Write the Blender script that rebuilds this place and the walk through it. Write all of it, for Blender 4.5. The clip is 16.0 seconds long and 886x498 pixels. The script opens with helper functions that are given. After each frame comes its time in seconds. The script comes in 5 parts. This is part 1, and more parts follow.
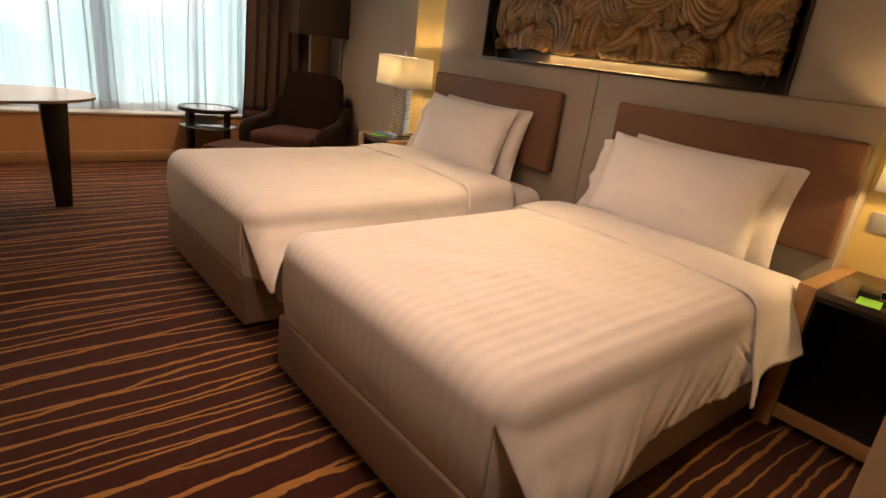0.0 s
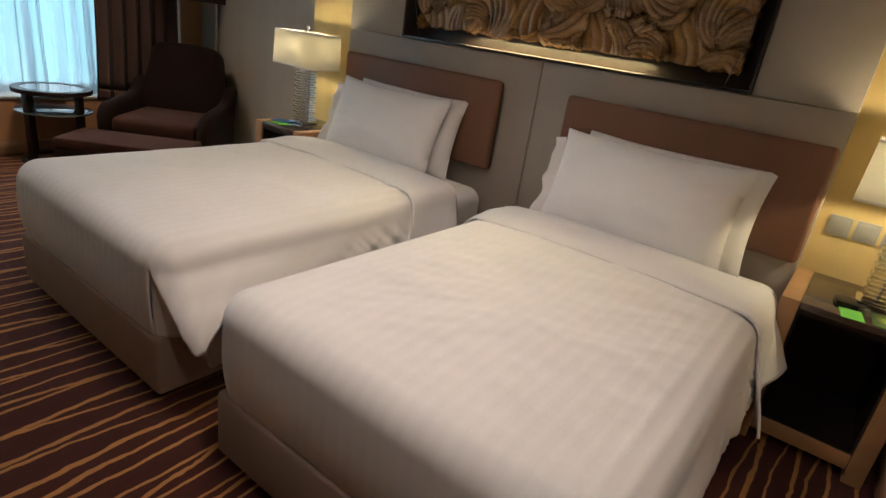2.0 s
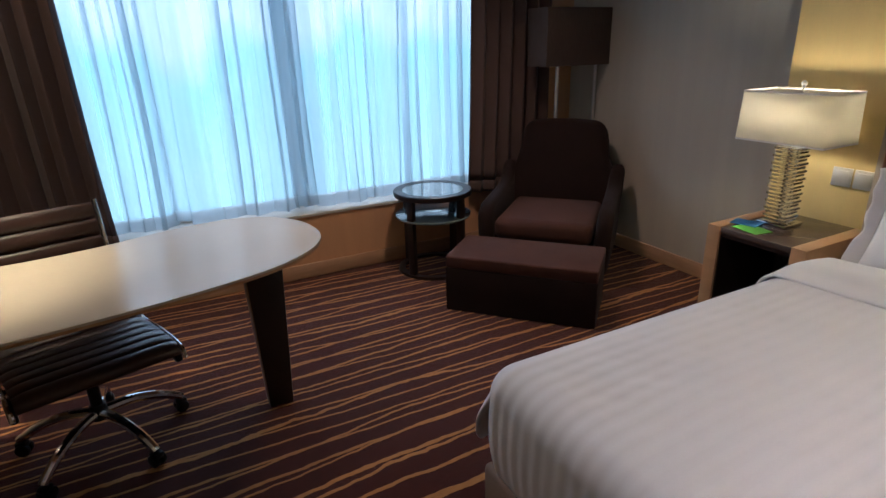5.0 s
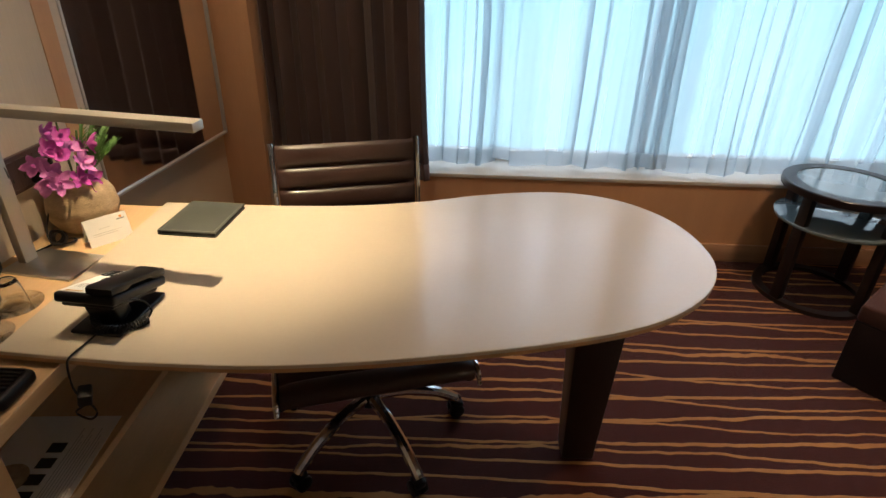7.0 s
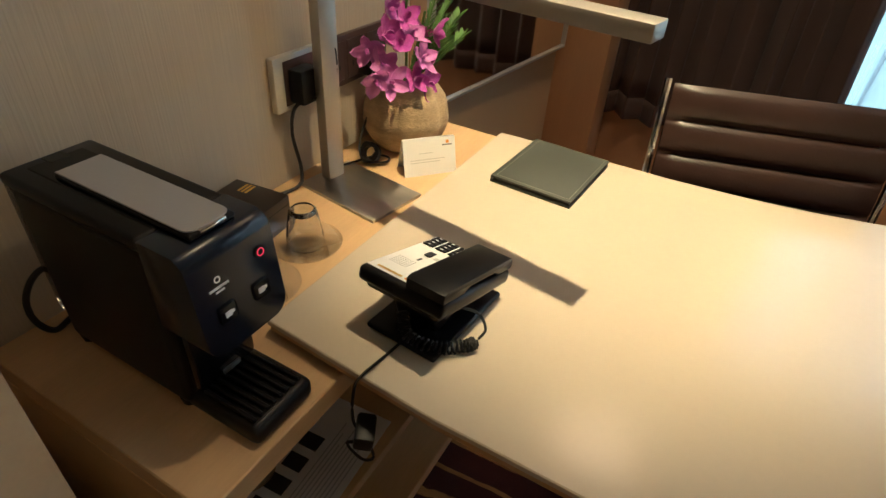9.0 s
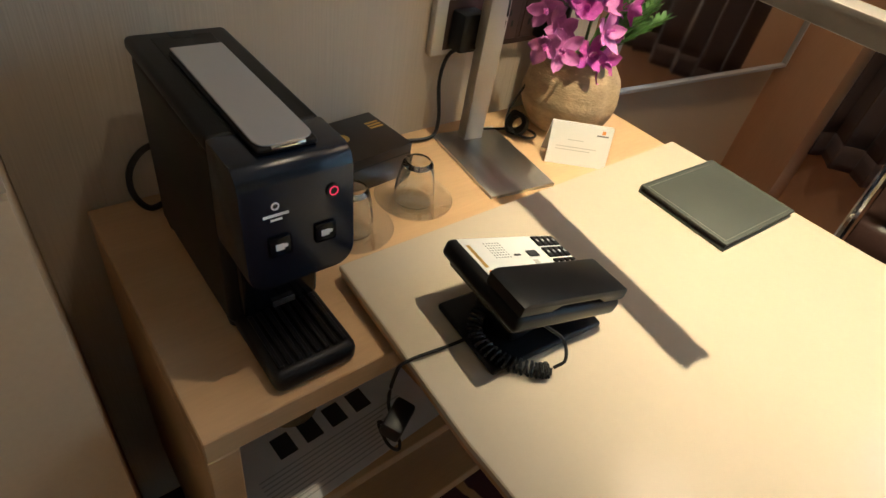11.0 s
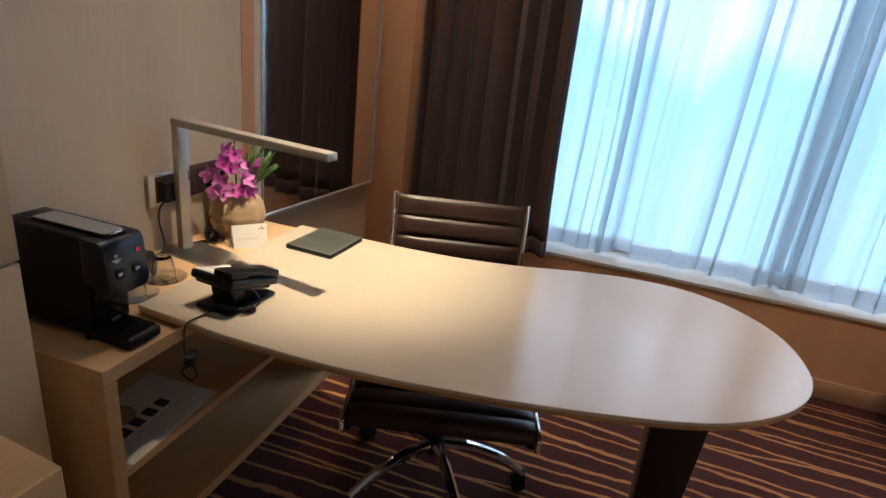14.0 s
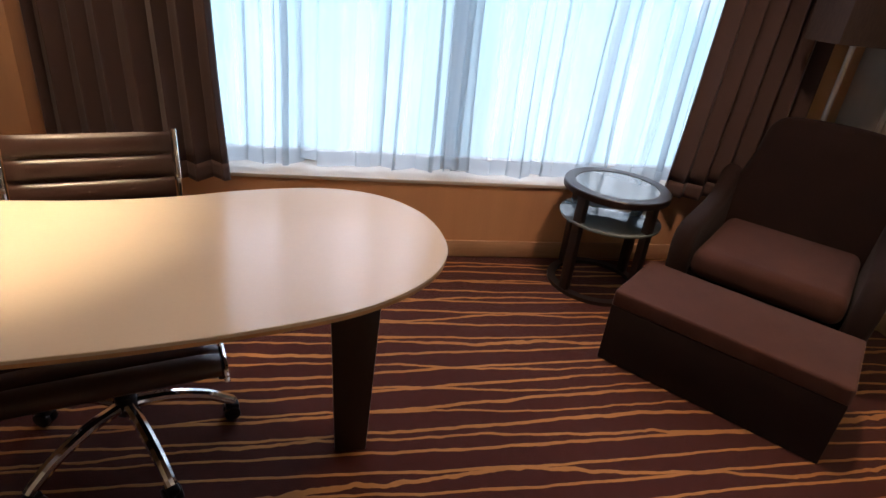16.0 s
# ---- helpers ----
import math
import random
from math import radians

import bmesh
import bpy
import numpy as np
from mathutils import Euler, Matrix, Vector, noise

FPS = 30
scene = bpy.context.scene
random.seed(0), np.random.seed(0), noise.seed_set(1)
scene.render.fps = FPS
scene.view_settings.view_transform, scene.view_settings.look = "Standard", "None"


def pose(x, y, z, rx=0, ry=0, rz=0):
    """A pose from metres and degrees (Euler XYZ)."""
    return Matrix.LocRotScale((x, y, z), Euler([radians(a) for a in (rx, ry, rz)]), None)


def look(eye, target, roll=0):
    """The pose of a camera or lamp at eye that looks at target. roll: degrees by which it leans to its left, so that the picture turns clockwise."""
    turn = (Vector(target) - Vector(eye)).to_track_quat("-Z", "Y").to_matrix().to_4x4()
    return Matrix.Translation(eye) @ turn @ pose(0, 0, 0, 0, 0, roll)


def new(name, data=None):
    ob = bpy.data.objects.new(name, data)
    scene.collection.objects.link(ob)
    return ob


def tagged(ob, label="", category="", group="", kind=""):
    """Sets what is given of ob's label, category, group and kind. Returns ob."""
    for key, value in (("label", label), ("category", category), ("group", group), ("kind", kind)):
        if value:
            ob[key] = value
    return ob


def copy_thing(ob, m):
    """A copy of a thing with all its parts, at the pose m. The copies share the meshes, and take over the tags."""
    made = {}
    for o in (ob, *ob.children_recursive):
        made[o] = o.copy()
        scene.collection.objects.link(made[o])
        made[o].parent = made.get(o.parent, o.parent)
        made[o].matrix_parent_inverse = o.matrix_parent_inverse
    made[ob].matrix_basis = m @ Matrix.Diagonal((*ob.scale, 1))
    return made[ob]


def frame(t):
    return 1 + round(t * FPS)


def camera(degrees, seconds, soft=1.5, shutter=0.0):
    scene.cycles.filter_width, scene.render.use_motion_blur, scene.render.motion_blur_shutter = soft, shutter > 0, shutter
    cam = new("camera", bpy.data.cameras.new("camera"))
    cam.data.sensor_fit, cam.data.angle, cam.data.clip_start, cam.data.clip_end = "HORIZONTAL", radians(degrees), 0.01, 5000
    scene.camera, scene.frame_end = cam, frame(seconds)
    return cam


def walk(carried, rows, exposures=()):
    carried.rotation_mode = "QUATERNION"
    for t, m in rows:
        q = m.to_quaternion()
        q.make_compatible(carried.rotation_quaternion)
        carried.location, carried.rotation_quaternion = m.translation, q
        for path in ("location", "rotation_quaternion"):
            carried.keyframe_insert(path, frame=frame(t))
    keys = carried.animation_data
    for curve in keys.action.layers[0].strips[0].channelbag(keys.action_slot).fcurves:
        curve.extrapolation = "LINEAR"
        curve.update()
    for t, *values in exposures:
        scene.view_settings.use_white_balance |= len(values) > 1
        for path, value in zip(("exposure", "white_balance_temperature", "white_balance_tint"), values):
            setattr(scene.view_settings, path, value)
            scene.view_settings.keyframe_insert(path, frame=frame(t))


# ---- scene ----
cam = camera(76.4, 16.0)
PATH = [
    (0, (0.674, 0.619, 1.314), (1.922, 2.038, 0.657), 7.2),
    (0.5, (0.667, 0.655, 1.345), (2.015, 1.932, 0.602), 8.7),
    (1, (0.744, 0.828, 1.357), (2.175, 2.009, 0.609), 9.8),
    (1.5, (0.783, 0.984, 1.386), (2.274, 2.098, 0.654), 9.1),
    (2, (0.716, 1.191, 1.386), (2.248, 2.258, 0.667), 8.6),
    (2.5, (0.627, 1.426, 1.401), (2.187, 2.457, 0.693), 8.1),
    (3, (0.679, 1.711, 1.366), (2.246, 2.73, 0.656), 7.6),
    (3.5, (0.762, 1.999, 1.379), (2.332, 3.01, 0.664), 7.4),
    (4, (0.783, 2.239, 1.391), (2.331, 3.283, 0.671), 6.6),
    (4.5, (0.753, 2.541, 1.458), (2.099, 3.849, 0.769), 3.2),
    (5, (0.788, 2.898, 1.467), (1.656, 4.567, 0.789), -1.6),
    (5.2, (0.806, 3.014, 1.52), (1.435, 4.787, 0.842), -4.1),
    (7.3, (0.655, 3.861, 1.397), (0.592, 5.611, 0.431), 1.3),
    (7.5, (0.627, 3.886, 1.359), (0.542, 5.629, 0.38), 0.8),
    (8, (0.58, 4.023, 1.379), (0.247, 5.675, 0.3), 2.0),
    (8.5, (0.46, 4.125, 1.333), (-0.14, 5.661, 0.201), 1.4),
    (9, (0.273, 4.262, 1.268), (-0.476, 5.692, 0.087), 4.0),
    (9.5, (0.171, 4.357, 1.225), (-0.667, 5.686, -0.013), 6.7),
    (10, (0.129, 4.428, 1.19), (-0.816, 5.617, -0.112), 9.4),
    (10.2, (0.121, 4.44, 1.179), (-0.85, 5.571, -0.154), 10.6),
    (12.3, (0.743, 4.054, 1.332), (-0.508, 5.157, 0.229), 10.2),
    (12.5, (0.818, 4.0, 1.34), (-0.444, 5.144, 0.292), 9.5),
    (12.8, (0.957, 3.868, 1.362), (-0.273, 5.146, 0.438), 8.9),
    (13, (1.008, 3.795, 1.391), (-0.142, 5.216, 0.58), 8.7),
    (13.5, (0.989, 3.718, 1.401), (0.189, 5.437, 0.765), 8.4),
    (14, (0.826, 3.712, 1.416), (0.297, 5.509, 0.713), 6.7),
    (14.5, (0.79, 3.699, 1.425), (0.444, 5.473, 0.571), 5.8),
    (15, (0.821, 3.676, 1.432), (0.632, 5.444, 0.516), 6.0),
    (15.5, (0.911, 3.643, 1.452), (0.942, 5.419, 0.534), 6.1),
    (16, (1.05, 3.744, 1.438), (1.435, 5.494, 0.55), 6.6),
]
EXPOSURES = [
    (0.0, 0.28, 8200, 33), (0.5, 0.32, 7500, 27), (1.0, 0.25, 6500, 24), (1.5, 0.08, 6000, 18), (2.5, -0.10, 5600, 15), (4.0, -0.17, 5350, 15), (4.5, -0.07, 5300, 16), (5.0, -0.08, 5200, 22), (7.5, 0.12, 6100, 24), (8.0, -0.01, 6100, 22),
    (9.0, 0.1, 5900, 17), (10.0, 0.10, 5700, 16), (12.5, 0.60, 4800, 19), (13.0, 0.62, 4700, 20), (13.5, 0.30, 4850, 23), (14.5, 0.09, 6000, 28), (16.0, 0.40, 6200, 35),
]
walk(cam, [(t, look(eye, target, roll)) for t, eye, target, roll in PATH], EXPOSURES)

# ---- light ----
world = bpy.data.worlds.new("sky")
scene.world = world
world.use_nodes = True
_n = world.node_tree.nodes
_sky = _n.new("ShaderNodeTexSky")
_sky.sky_type, _sky.sun_disc = "NISHITA", False
_sky.sun_elevation, _sky.sun_rotation = radians(48), radians(200)
world.node_tree.links.new(_sky.outputs[0], _n["Background"].inputs[0])
_n["Background"].inputs[1].default_value = 0.12

EX = 3.61
BULB, DOWN, BED_FILL, BAY_FILL, DAY, OUTSIDE = 9.5, 222.0, 94.0, 88.0, 80.0, 1.5


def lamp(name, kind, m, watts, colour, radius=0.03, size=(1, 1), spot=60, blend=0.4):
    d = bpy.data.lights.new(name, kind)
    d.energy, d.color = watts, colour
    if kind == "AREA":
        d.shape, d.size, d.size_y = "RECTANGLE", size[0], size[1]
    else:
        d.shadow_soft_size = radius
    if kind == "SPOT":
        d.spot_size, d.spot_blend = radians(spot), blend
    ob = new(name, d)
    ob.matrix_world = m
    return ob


LAMP_A, LAMP_B = (3.385, 4.42, 0.636), (3.385, 0.975, 0.636)
for c, k in ((LAMP_A, 0.9), (LAMP_B, 1.3)):
    lamp("bulb_light", "POINT", pose(c[0], c[1], 1.14), BULB * k, (1.0, 0.82, 0.43), 0.03)
# Beams 0 and 4 fit light pools; 1 to 3 are unseen added fill.
DOWN_AND_FILL = [(0.19, 5.02, DOWN), (1.15, 1.10, BED_FILL * 0.64), (1.75, 2.55, BED_FILL), (2.25, 5.50, BAY_FILL), (0.20, 6.02, 38.0)]
for i, (x, y, w) in enumerate(DOWN_AND_FILL):
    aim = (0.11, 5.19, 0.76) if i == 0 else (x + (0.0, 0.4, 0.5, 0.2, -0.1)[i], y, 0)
    lamp("downlight_or_fill_beam", "SPOT", look((x, y, 2.56), aim), w, ((1.0, 0.825, 0.43), (1.0, 0.80, 0.60), (1.0, 0.80, 0.60), (1.0, 0.70, 0.41), (1.0, 0.68, 0.36))[i], (0.015, 0.10, 0.10, 0.10, 0.22)[i], spot=(42, 112, 104, 122, 124)[i], blend=1.0)
# Second lamp at the desk downlight, added for a broad warm spill.
lamp("downlight_spill", "SPOT", look((0.19, 5.02, 2.556), (0.55, 5.06, 0)), 25.0, (1.0, 0.78, 0.44), 0.03, spot=116, blend=1.0)
lamp("art_strip_light", "AREA", pose(EX - 0.078, 2.68, 1.312 + 0.066), 15.0, (1.0, 0.78, 0.32), size=(0.03, 1.05))
# Area lamp added outside the window to stand in for skylight.
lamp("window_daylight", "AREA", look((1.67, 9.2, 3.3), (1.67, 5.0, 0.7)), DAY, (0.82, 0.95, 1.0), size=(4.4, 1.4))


# ---- materials ----
def rgb(c, k=1.0):
    return (min(1, c[0] * k), min(1, c[1] * k), min(1, c[2] * k), 1)


def mat(name, col, rough=0.5, metal=0.0, var=0.15, scale=6, fine=90, bump=0.1, spec=0.5, stretch=(1, 1, 1), coat=0.0, sheen=0.0, glass=0.0, ior=1.45, emit=0.0, dist=0.004):
    m = bpy.data.materials.new(name)
    m.use_nodes = True
    nt = m.node_tree
    b = nt.nodes["Principled BSDF"]
    tc, mp = nt.nodes.new("ShaderNodeTexCoord"), nt.nodes.new("ShaderNodeMapping")
    mp.inputs["Scale"].default_value = stretch
    nt.links.new(tc.outputs["Object"], mp.inputs["Vector"])
    n1, n2 = nt.nodes.new("ShaderNodeTexNoise"), nt.nodes.new("ShaderNodeTexNoise")
    for n, s, d in ((n1, scale, 4), (n2, fine, 3)):
        n.inputs["Scale"].default_value, n.inputs["Detail"].default_value = s, d
        nt.links.new(mp.outputs[0], n.inputs["Vector"])
    add = nt.nodes.new("ShaderNodeMath")
    add.operation = "MULTIPLY_ADD"
    add.inputs[1].default_value = 0.45
    nt.links.new(n2.outputs[0], add.inputs[0])
    nt.links.new(n1.outputs[0], add.inputs[2])
    ramp = nt.nodes.new("ShaderNodeValToRGB")
    ramp.color_ramp.elements[0].position, ramp.color_ramp.elements[1].position = 0.45, 1.0
    ramp.color_ramp.elements[0].color, ramp.color_ramp.elements[1].color = rgb(col, 1 - var), rgb(col, 1 + var)
    nt.links.new(add.outputs[0], ramp.inputs[0])
    nt.links.new(ramp.outputs[0], b.inputs["Base Color"])
    mr = nt.nodes.new("ShaderNodeMapRange")
    mr.inputs["To Min"].default_value, mr.inputs["To Max"].default_value = max(0.02, rough - 0.06), min(1, rough + 0.06)
    nt.links.new(n1.outputs[0], mr.inputs["Value"])
    nt.links.new(mr.outputs[0], b.inputs["Roughness"])
    b.inputs["Metallic"].default_value = metal
    b.inputs["Specular IOR Level"].default_value = spec
    b.inputs["Coat Weight"].default_value = coat
    b.inputs["Sheen Weight"].default_value = sheen
    b.inputs["Transmission Weight"].default_value = glass
    b.inputs["IOR"].default_value = ior
    if bump:
        bp = nt.nodes.new("ShaderNodeBump")
        bp.inputs["Strength"].default_value, bp.inputs["Distance"].default_value = bump, dist
        nt.links.new(n2.outputs[0], bp.inputs["Height"])
        nt.links.new(bp.outputs[0], b.inputs["Normal"])
    if emit:
        b.inputs["Emission Color"].default_value = rgb(col)
        b.inputs["Emission Strength"].default_value = emit
    return m


def veil(name, col, clear, through_light, weave=0.15, gather=0.0):
    """A thin cloth that lets light through: part open weave, part glowing thread."""
    m = bpy.data.materials.new(name)
    m.use_nodes = True
    nt = m.node_tree
    out = nt.nodes["Material Output"]
    nt.nodes.remove(nt.nodes["Principled BSDF"])
    tr, tl, df = (nt.nodes.new("ShaderNodeBsdf" + k) for k in ("Transparent", "Translucent", "Diffuse"))
    tc, n1 = nt.nodes.new("ShaderNodeTexCoord"), nt.nodes.new("ShaderNodeTexNoise")
    n1.inputs["Scale"].default_value, n1.inputs["Detail"].default_value = 3.0, 6
    nt.links.new(tc.outputs["Object"], n1.inputs["Vector"])
    ramp = nt.nodes.new("ShaderNodeValToRGB")
    ramp.color_ramp.elements[0].color, ramp.color_ramp.elements[1].color = rgb(col, 1 - weave), rgb(col)
    nt.links.new(n1.outputs[0], ramp.inputs[0])
    for s in (tl, df):
        nt.links.new(ramp.outputs[0], s.inputs["Color"])
    a, b = nt.nodes.new("ShaderNodeMixShader"), nt.nodes.new("ShaderNodeMixShader")
    a.inputs[0].default_value = through_light
    nt.links.new(df.outputs[0], a.inputs[1])
    nt.links.new(tl.outputs[0], a.inputs[2])
    b.inputs[0].default_value = clear
    nt.links.new(a.outputs[0], b.inputs[1])
    nt.links.new(tr.outputs[0], b.inputs[2])
    if gather:
        mp, n2, mr = nt.nodes.new("ShaderNodeMapping"), nt.nodes.new("ShaderNodeTexNoise"), nt.nodes.new("ShaderNodeMapRange")
        mp.inputs["Scale"].default_value = (1, 0.0, 0.015)
        n2.inputs["Scale"].default_value, n2.inputs["Detail"].default_value = gather, 2
        nt.links.new(tc.outputs["Object"], mp.inputs[0])
        nt.links.new(mp.outputs[0], n2.inputs["Vector"])
        nt.links.new(n2.outputs[0], mr.inputs["Value"])
        mr.inputs["From Min"].default_value, mr.inputs["From Max"].default_value = 0.38, 0.62
        mr.inputs["To Min"].default_value, mr.inputs["To Max"].default_value = clear - 0.24, clear + 0.20
        nt.links.new(mr.outputs[0], b.inputs[0])
    nt.links.new(b.outputs[0], out.inputs["Surface"])
    return m


def math_node(nt, op, a, b=None, c=None):
    n = nt.nodes.new("ShaderNodeMath")
    n.operation = op
    for i, v in enumerate((a, b, c)):
        if v is None:
            continue
        if isinstance(v, (int, float)):
            n.inputs[i].default_value = v
        else:
            nt.links.new(v, n.inputs[i])
    return n.outputs[0]


def carpet_material():
    """Dark maroon pile with thin wavering tan lines that run along x, meet and part."""
    m = bpy.data.materials.new("striped_carpet")
    m.use_nodes = True
    nt = m.node_tree
    b = nt.nodes["Principled BSDF"]
    tc = nt.nodes.new("ShaderNodeTexCoord")
    sep = nt.nodes.new("ShaderNodeSeparateXYZ")
    nt.links.new(tc.outputs["Object"], sep.inputs[0])

    def noise_at(scale, sx, sy, off, detail=2.0):
        mp, n = nt.nodes.new("ShaderNodeMapping"), nt.nodes.new("ShaderNodeTexNoise")
        mp.inputs["Scale"].default_value, mp.inputs["Location"].default_value = (sx, sy, 1), (off, off * 0.7, 0)
        n.inputs["Scale"].default_value, n.inputs["Detail"].default_value = scale, detail
        nt.links.new(tc.outputs["Object"], mp.inputs[0])
        nt.links.new(mp.outputs[0], n.inputs["Vector"])
        return n.outputs[0]

    def lines(freq, warp, off, half):
        w = noise_at(1.0, 0.55, 2.0, off, 0.0)
        w2 = noise_at(1.0, 3.0, 3.0, off + 5, 1.0)
        p = math_node(nt, "MULTIPLY_ADD", sep.outputs[1], freq, math_node(nt, "MULTIPLY", w, warp))
        p = math_node(nt, "MULTIPLY_ADD", w2, warp * 0.12, p)
        p = math_node(nt, "MULTIPLY_ADD", noise_at(1.0, 13.0, 9.0, off + 2, 2.0), 0.16, p)
        f = math_node(nt, "ABSOLUTE", math_node(nt, "SUBTRACT", math_node(nt, "FRACT", p), 0.5))
        edge = math_node(nt, "MULTIPLY_ADD", noise_at(14, 1, 1, off), half * 0.9, half * 0.55)
        r = nt.nodes.new("ShaderNodeMapRange")
        r.interpolation_type = "SMOOTHSTEP"
        nt.links.new(f, r.inputs["Value"])
        nt.links.new(edge, r.inputs["From Max"])
        nt.links.new(math_node(nt, "MULTIPLY", edge, 0.7), r.inputs["From Min"])
        r.inputs["To Min"].default_value, r.inputs["To Max"].default_value = 1, 0
        return r.outputs[0]

    la, lb = lines(10.0, 2.2, 3.1, 0.080), lines(6.3, 2.6, 11.7, 0.050)
    both = math_node(nt, "MAXIMUM", la, lb)
    pile = noise_at(260, 1, 1, 1.0)
    tuft = noise_at(35, 1, 1, 4.0)
    blotch = noise_at(1.3, 1, 1, 8.0)
    ground, line, mix = (nt.nodes.new("ShaderNodeMix") for _ in range(3))
    for n in (ground, line, mix):
        n.data_type = "RGBA"
    ground.inputs[6].default_value, ground.inputs[7].default_value = CARPET[0], CARPET[1]
    line.inputs[6].default_value, line.inputs[7].default_value = CARPET[2], CARPET[3]
    nt.links.new(math_node(nt, "MULTIPLY_ADD", tuft, 0.7, math_node(nt, "MULTIPLY", pile, 0.35)), ground.inputs[0])
    nt.links.new(math_node(nt, "MULTIPLY_ADD", tuft, 0.6, math_node(nt, "MULTIPLY", blotch, 0.5)), line.inputs[0])
    nt.links.new(both, mix.inputs[0])
    nt.links.new(ground.outputs[2], mix.inputs[6])
    nt.links.new(line.outputs[2], mix.inputs[7])
    nt.links.new(mix.outputs[2], b.inputs["Base Color"])
    b.inputs["Roughness"].default_value, b.inputs["Specular IOR Level"].default_value = 0.95, 0.1
    b.inputs["Sheen Weight"].default_value = 0.15
    bp = nt.nodes.new("ShaderNodeBump")
    bp.inputs["Strength"].default_value, bp.inputs["Distance"].default_value = 0.6, 0.004
    nt.links.new(math_node(nt, "MULTIPLY_ADD", both, 0.4, pile), bp.inputs["Height"])
    nt.links.new(bp.outputs[0], b.inputs["Normal"])
    return m


def linen_material():
    """White cotton with faint satin stripes along the bed."""
    STRIPE = 0.048
    m = mat("white_linen", (0.80, 0.78, 0.77), 0.75, var=0.03, scale=3, fine=300, bump=0.12, spec=0.25, sheen=0.2, dist=0.002)
    nt = m.node_tree
    b = nt.nodes["Principled BSDF"]
    tc, sep = nt.nodes.new("ShaderNodeTexCoord"), nt.nodes.new("ShaderNodeSeparateXYZ")
    nt.links.new(tc.outputs["Object"], sep.inputs[0])
    s = math_node(nt, "SINE", math_node(nt, "MULTIPLY", sep.outputs[1], 2 * math.pi / STRIPE))
    r = nt.nodes.new("ShaderNodeMapRange")
    r.interpolation_type = "SMOOTHSTEP"
    r.inputs["From Min"].default_value, r.inputs["From Max"].default_value = -0.3, 0.3
    r.inputs["To Min"].default_value, r.inputs["To Max"].default_value = 0.62, 0.8
    nt.links.new(s, r.inputs["Value"])
    nt.links.new(r.outputs[0], b.inputs["Roughness"])
    mul = nt.nodes.new("ShaderNodeMix")
    mul.data_type, mul.blend_type = "RGBA", "MULTIPLY"
    src = b.inputs["Base Color"].links[0].from_socket
    nt.links.new(src, mul.inputs[6])
    r2 = nt.nodes.new("ShaderNodeMapRange")
    r2.inputs["From Min"].default_value, r2.inputs["From Max"].default_value = 0.62, 0.8
    r2.inputs["To Min"].default_value, r2.inputs["To Max"].default_value = 0.980, 1.0
    nt.links.new(r.outputs[0], r2.inputs["Value"])
    nt.links.new(r2.outputs[0], mul.inputs[7])
    mul.inputs[0].default_value = 1
    ridge = nt.nodes.new("ShaderNodeBump")
    ridge.inputs["Strength"].default_value, ridge.inputs["Distance"].default_value = 1.0, 0.0011
    nt.links.new(s, ridge.inputs["Height"])
    nt.links.new(b.inputs["Normal"].links[0].from_socket, ridge.inputs["Normal"])
    nt.links.new(ridge.outputs[0], b.inputs["Normal"])
    nt.links.new(mul.outputs[2], b.inputs["Base Color"])
    return m


def thin_glass(name):
    """Clear thin glass: light goes straight through, edges gloss more than faces."""
    m = bpy.data.materials.new(name)
    m.use_nodes = True
    nt = m.node_tree
    nt.nodes.remove(nt.nodes["Principled BSDF"])
    clear, gloss, mix, fr = (nt.nodes.new("ShaderNode" + k) for k in ("BsdfTransparent", "BsdfGlossy", "MixShader", "LayerWeight"))
    clear.inputs["Color"].default_value = (0.99, 0.995, 0.99, 1)
    gloss.inputs["Roughness"].default_value = 0.03
    fr.inputs["Blend"].default_value = 0.5
    nt.links.new(math_node(nt, "MULTIPLY_ADD", math_node(nt, "POWER", fr.outputs["Facing"], 2.0), 1.0, 0.04), mix.inputs[0])
    nt.links.new(clear.outputs[0], mix.inputs[1])
    nt.links.new(gloss.outputs[0], mix.inputs[2])
    nt.links.new(mix.outputs[0], nt.nodes["Material Output"].inputs["Surface"])
    return m


CARPET = ((0.025, 0.006, 0.0045, 1), (0.074, 0.016, 0.011, 1), (0.29, 0.125, 0.036, 1), (0.44, 0.22, 0.068, 1))
M_CARPET = carpet_material()
M_LINEN = linen_material()
M_SHEET = mat("white_cotton", (0.80, 0.78, 0.77), 0.8, var=0.03, scale=3, fine=320, bump=0.15, spec=0.2, sheen=0.2, dist=0.002)
M_GREYWALL = mat("grey_wallpaper", (0.40, 0.36, 0.30), 0.75, var=0.05, scale=2, fine=120, bump=0.25, stretch=(1, 6, 0.25), dist=0.002)
M_CREAM = mat("cream_wallpaper", (0.55, 0.47, 0.36), 0.7, var=0.11, scale=2, fine=150, bump=0.4, stretch=(1, 2.2, 0.05), dist=0.002)
# Cream paper made yellow: the bedside lamps' glow is in its colour.
M_LAMPLIT_PAPER = mat("lamplit_cream_wallpaper", (0.58, 0.44, 0.18), 0.7, var=0.06, scale=2, fine=140, bump=0.2, stretch=(1, 5, 0.3), dist=0.002)
M_PANEL = mat("taupe_wall_panel", (0.36, 0.31, 0.26), 0.65, var=0.06, scale=2.5, fine=200, bump=0.2, dist=0.002)
M_TANWALL = mat("tan_wall_panel", (0.52, 0.375, 0.225), 0.6, var=0.06, scale=2, fine=160, bump=0.1, dist=0.002)
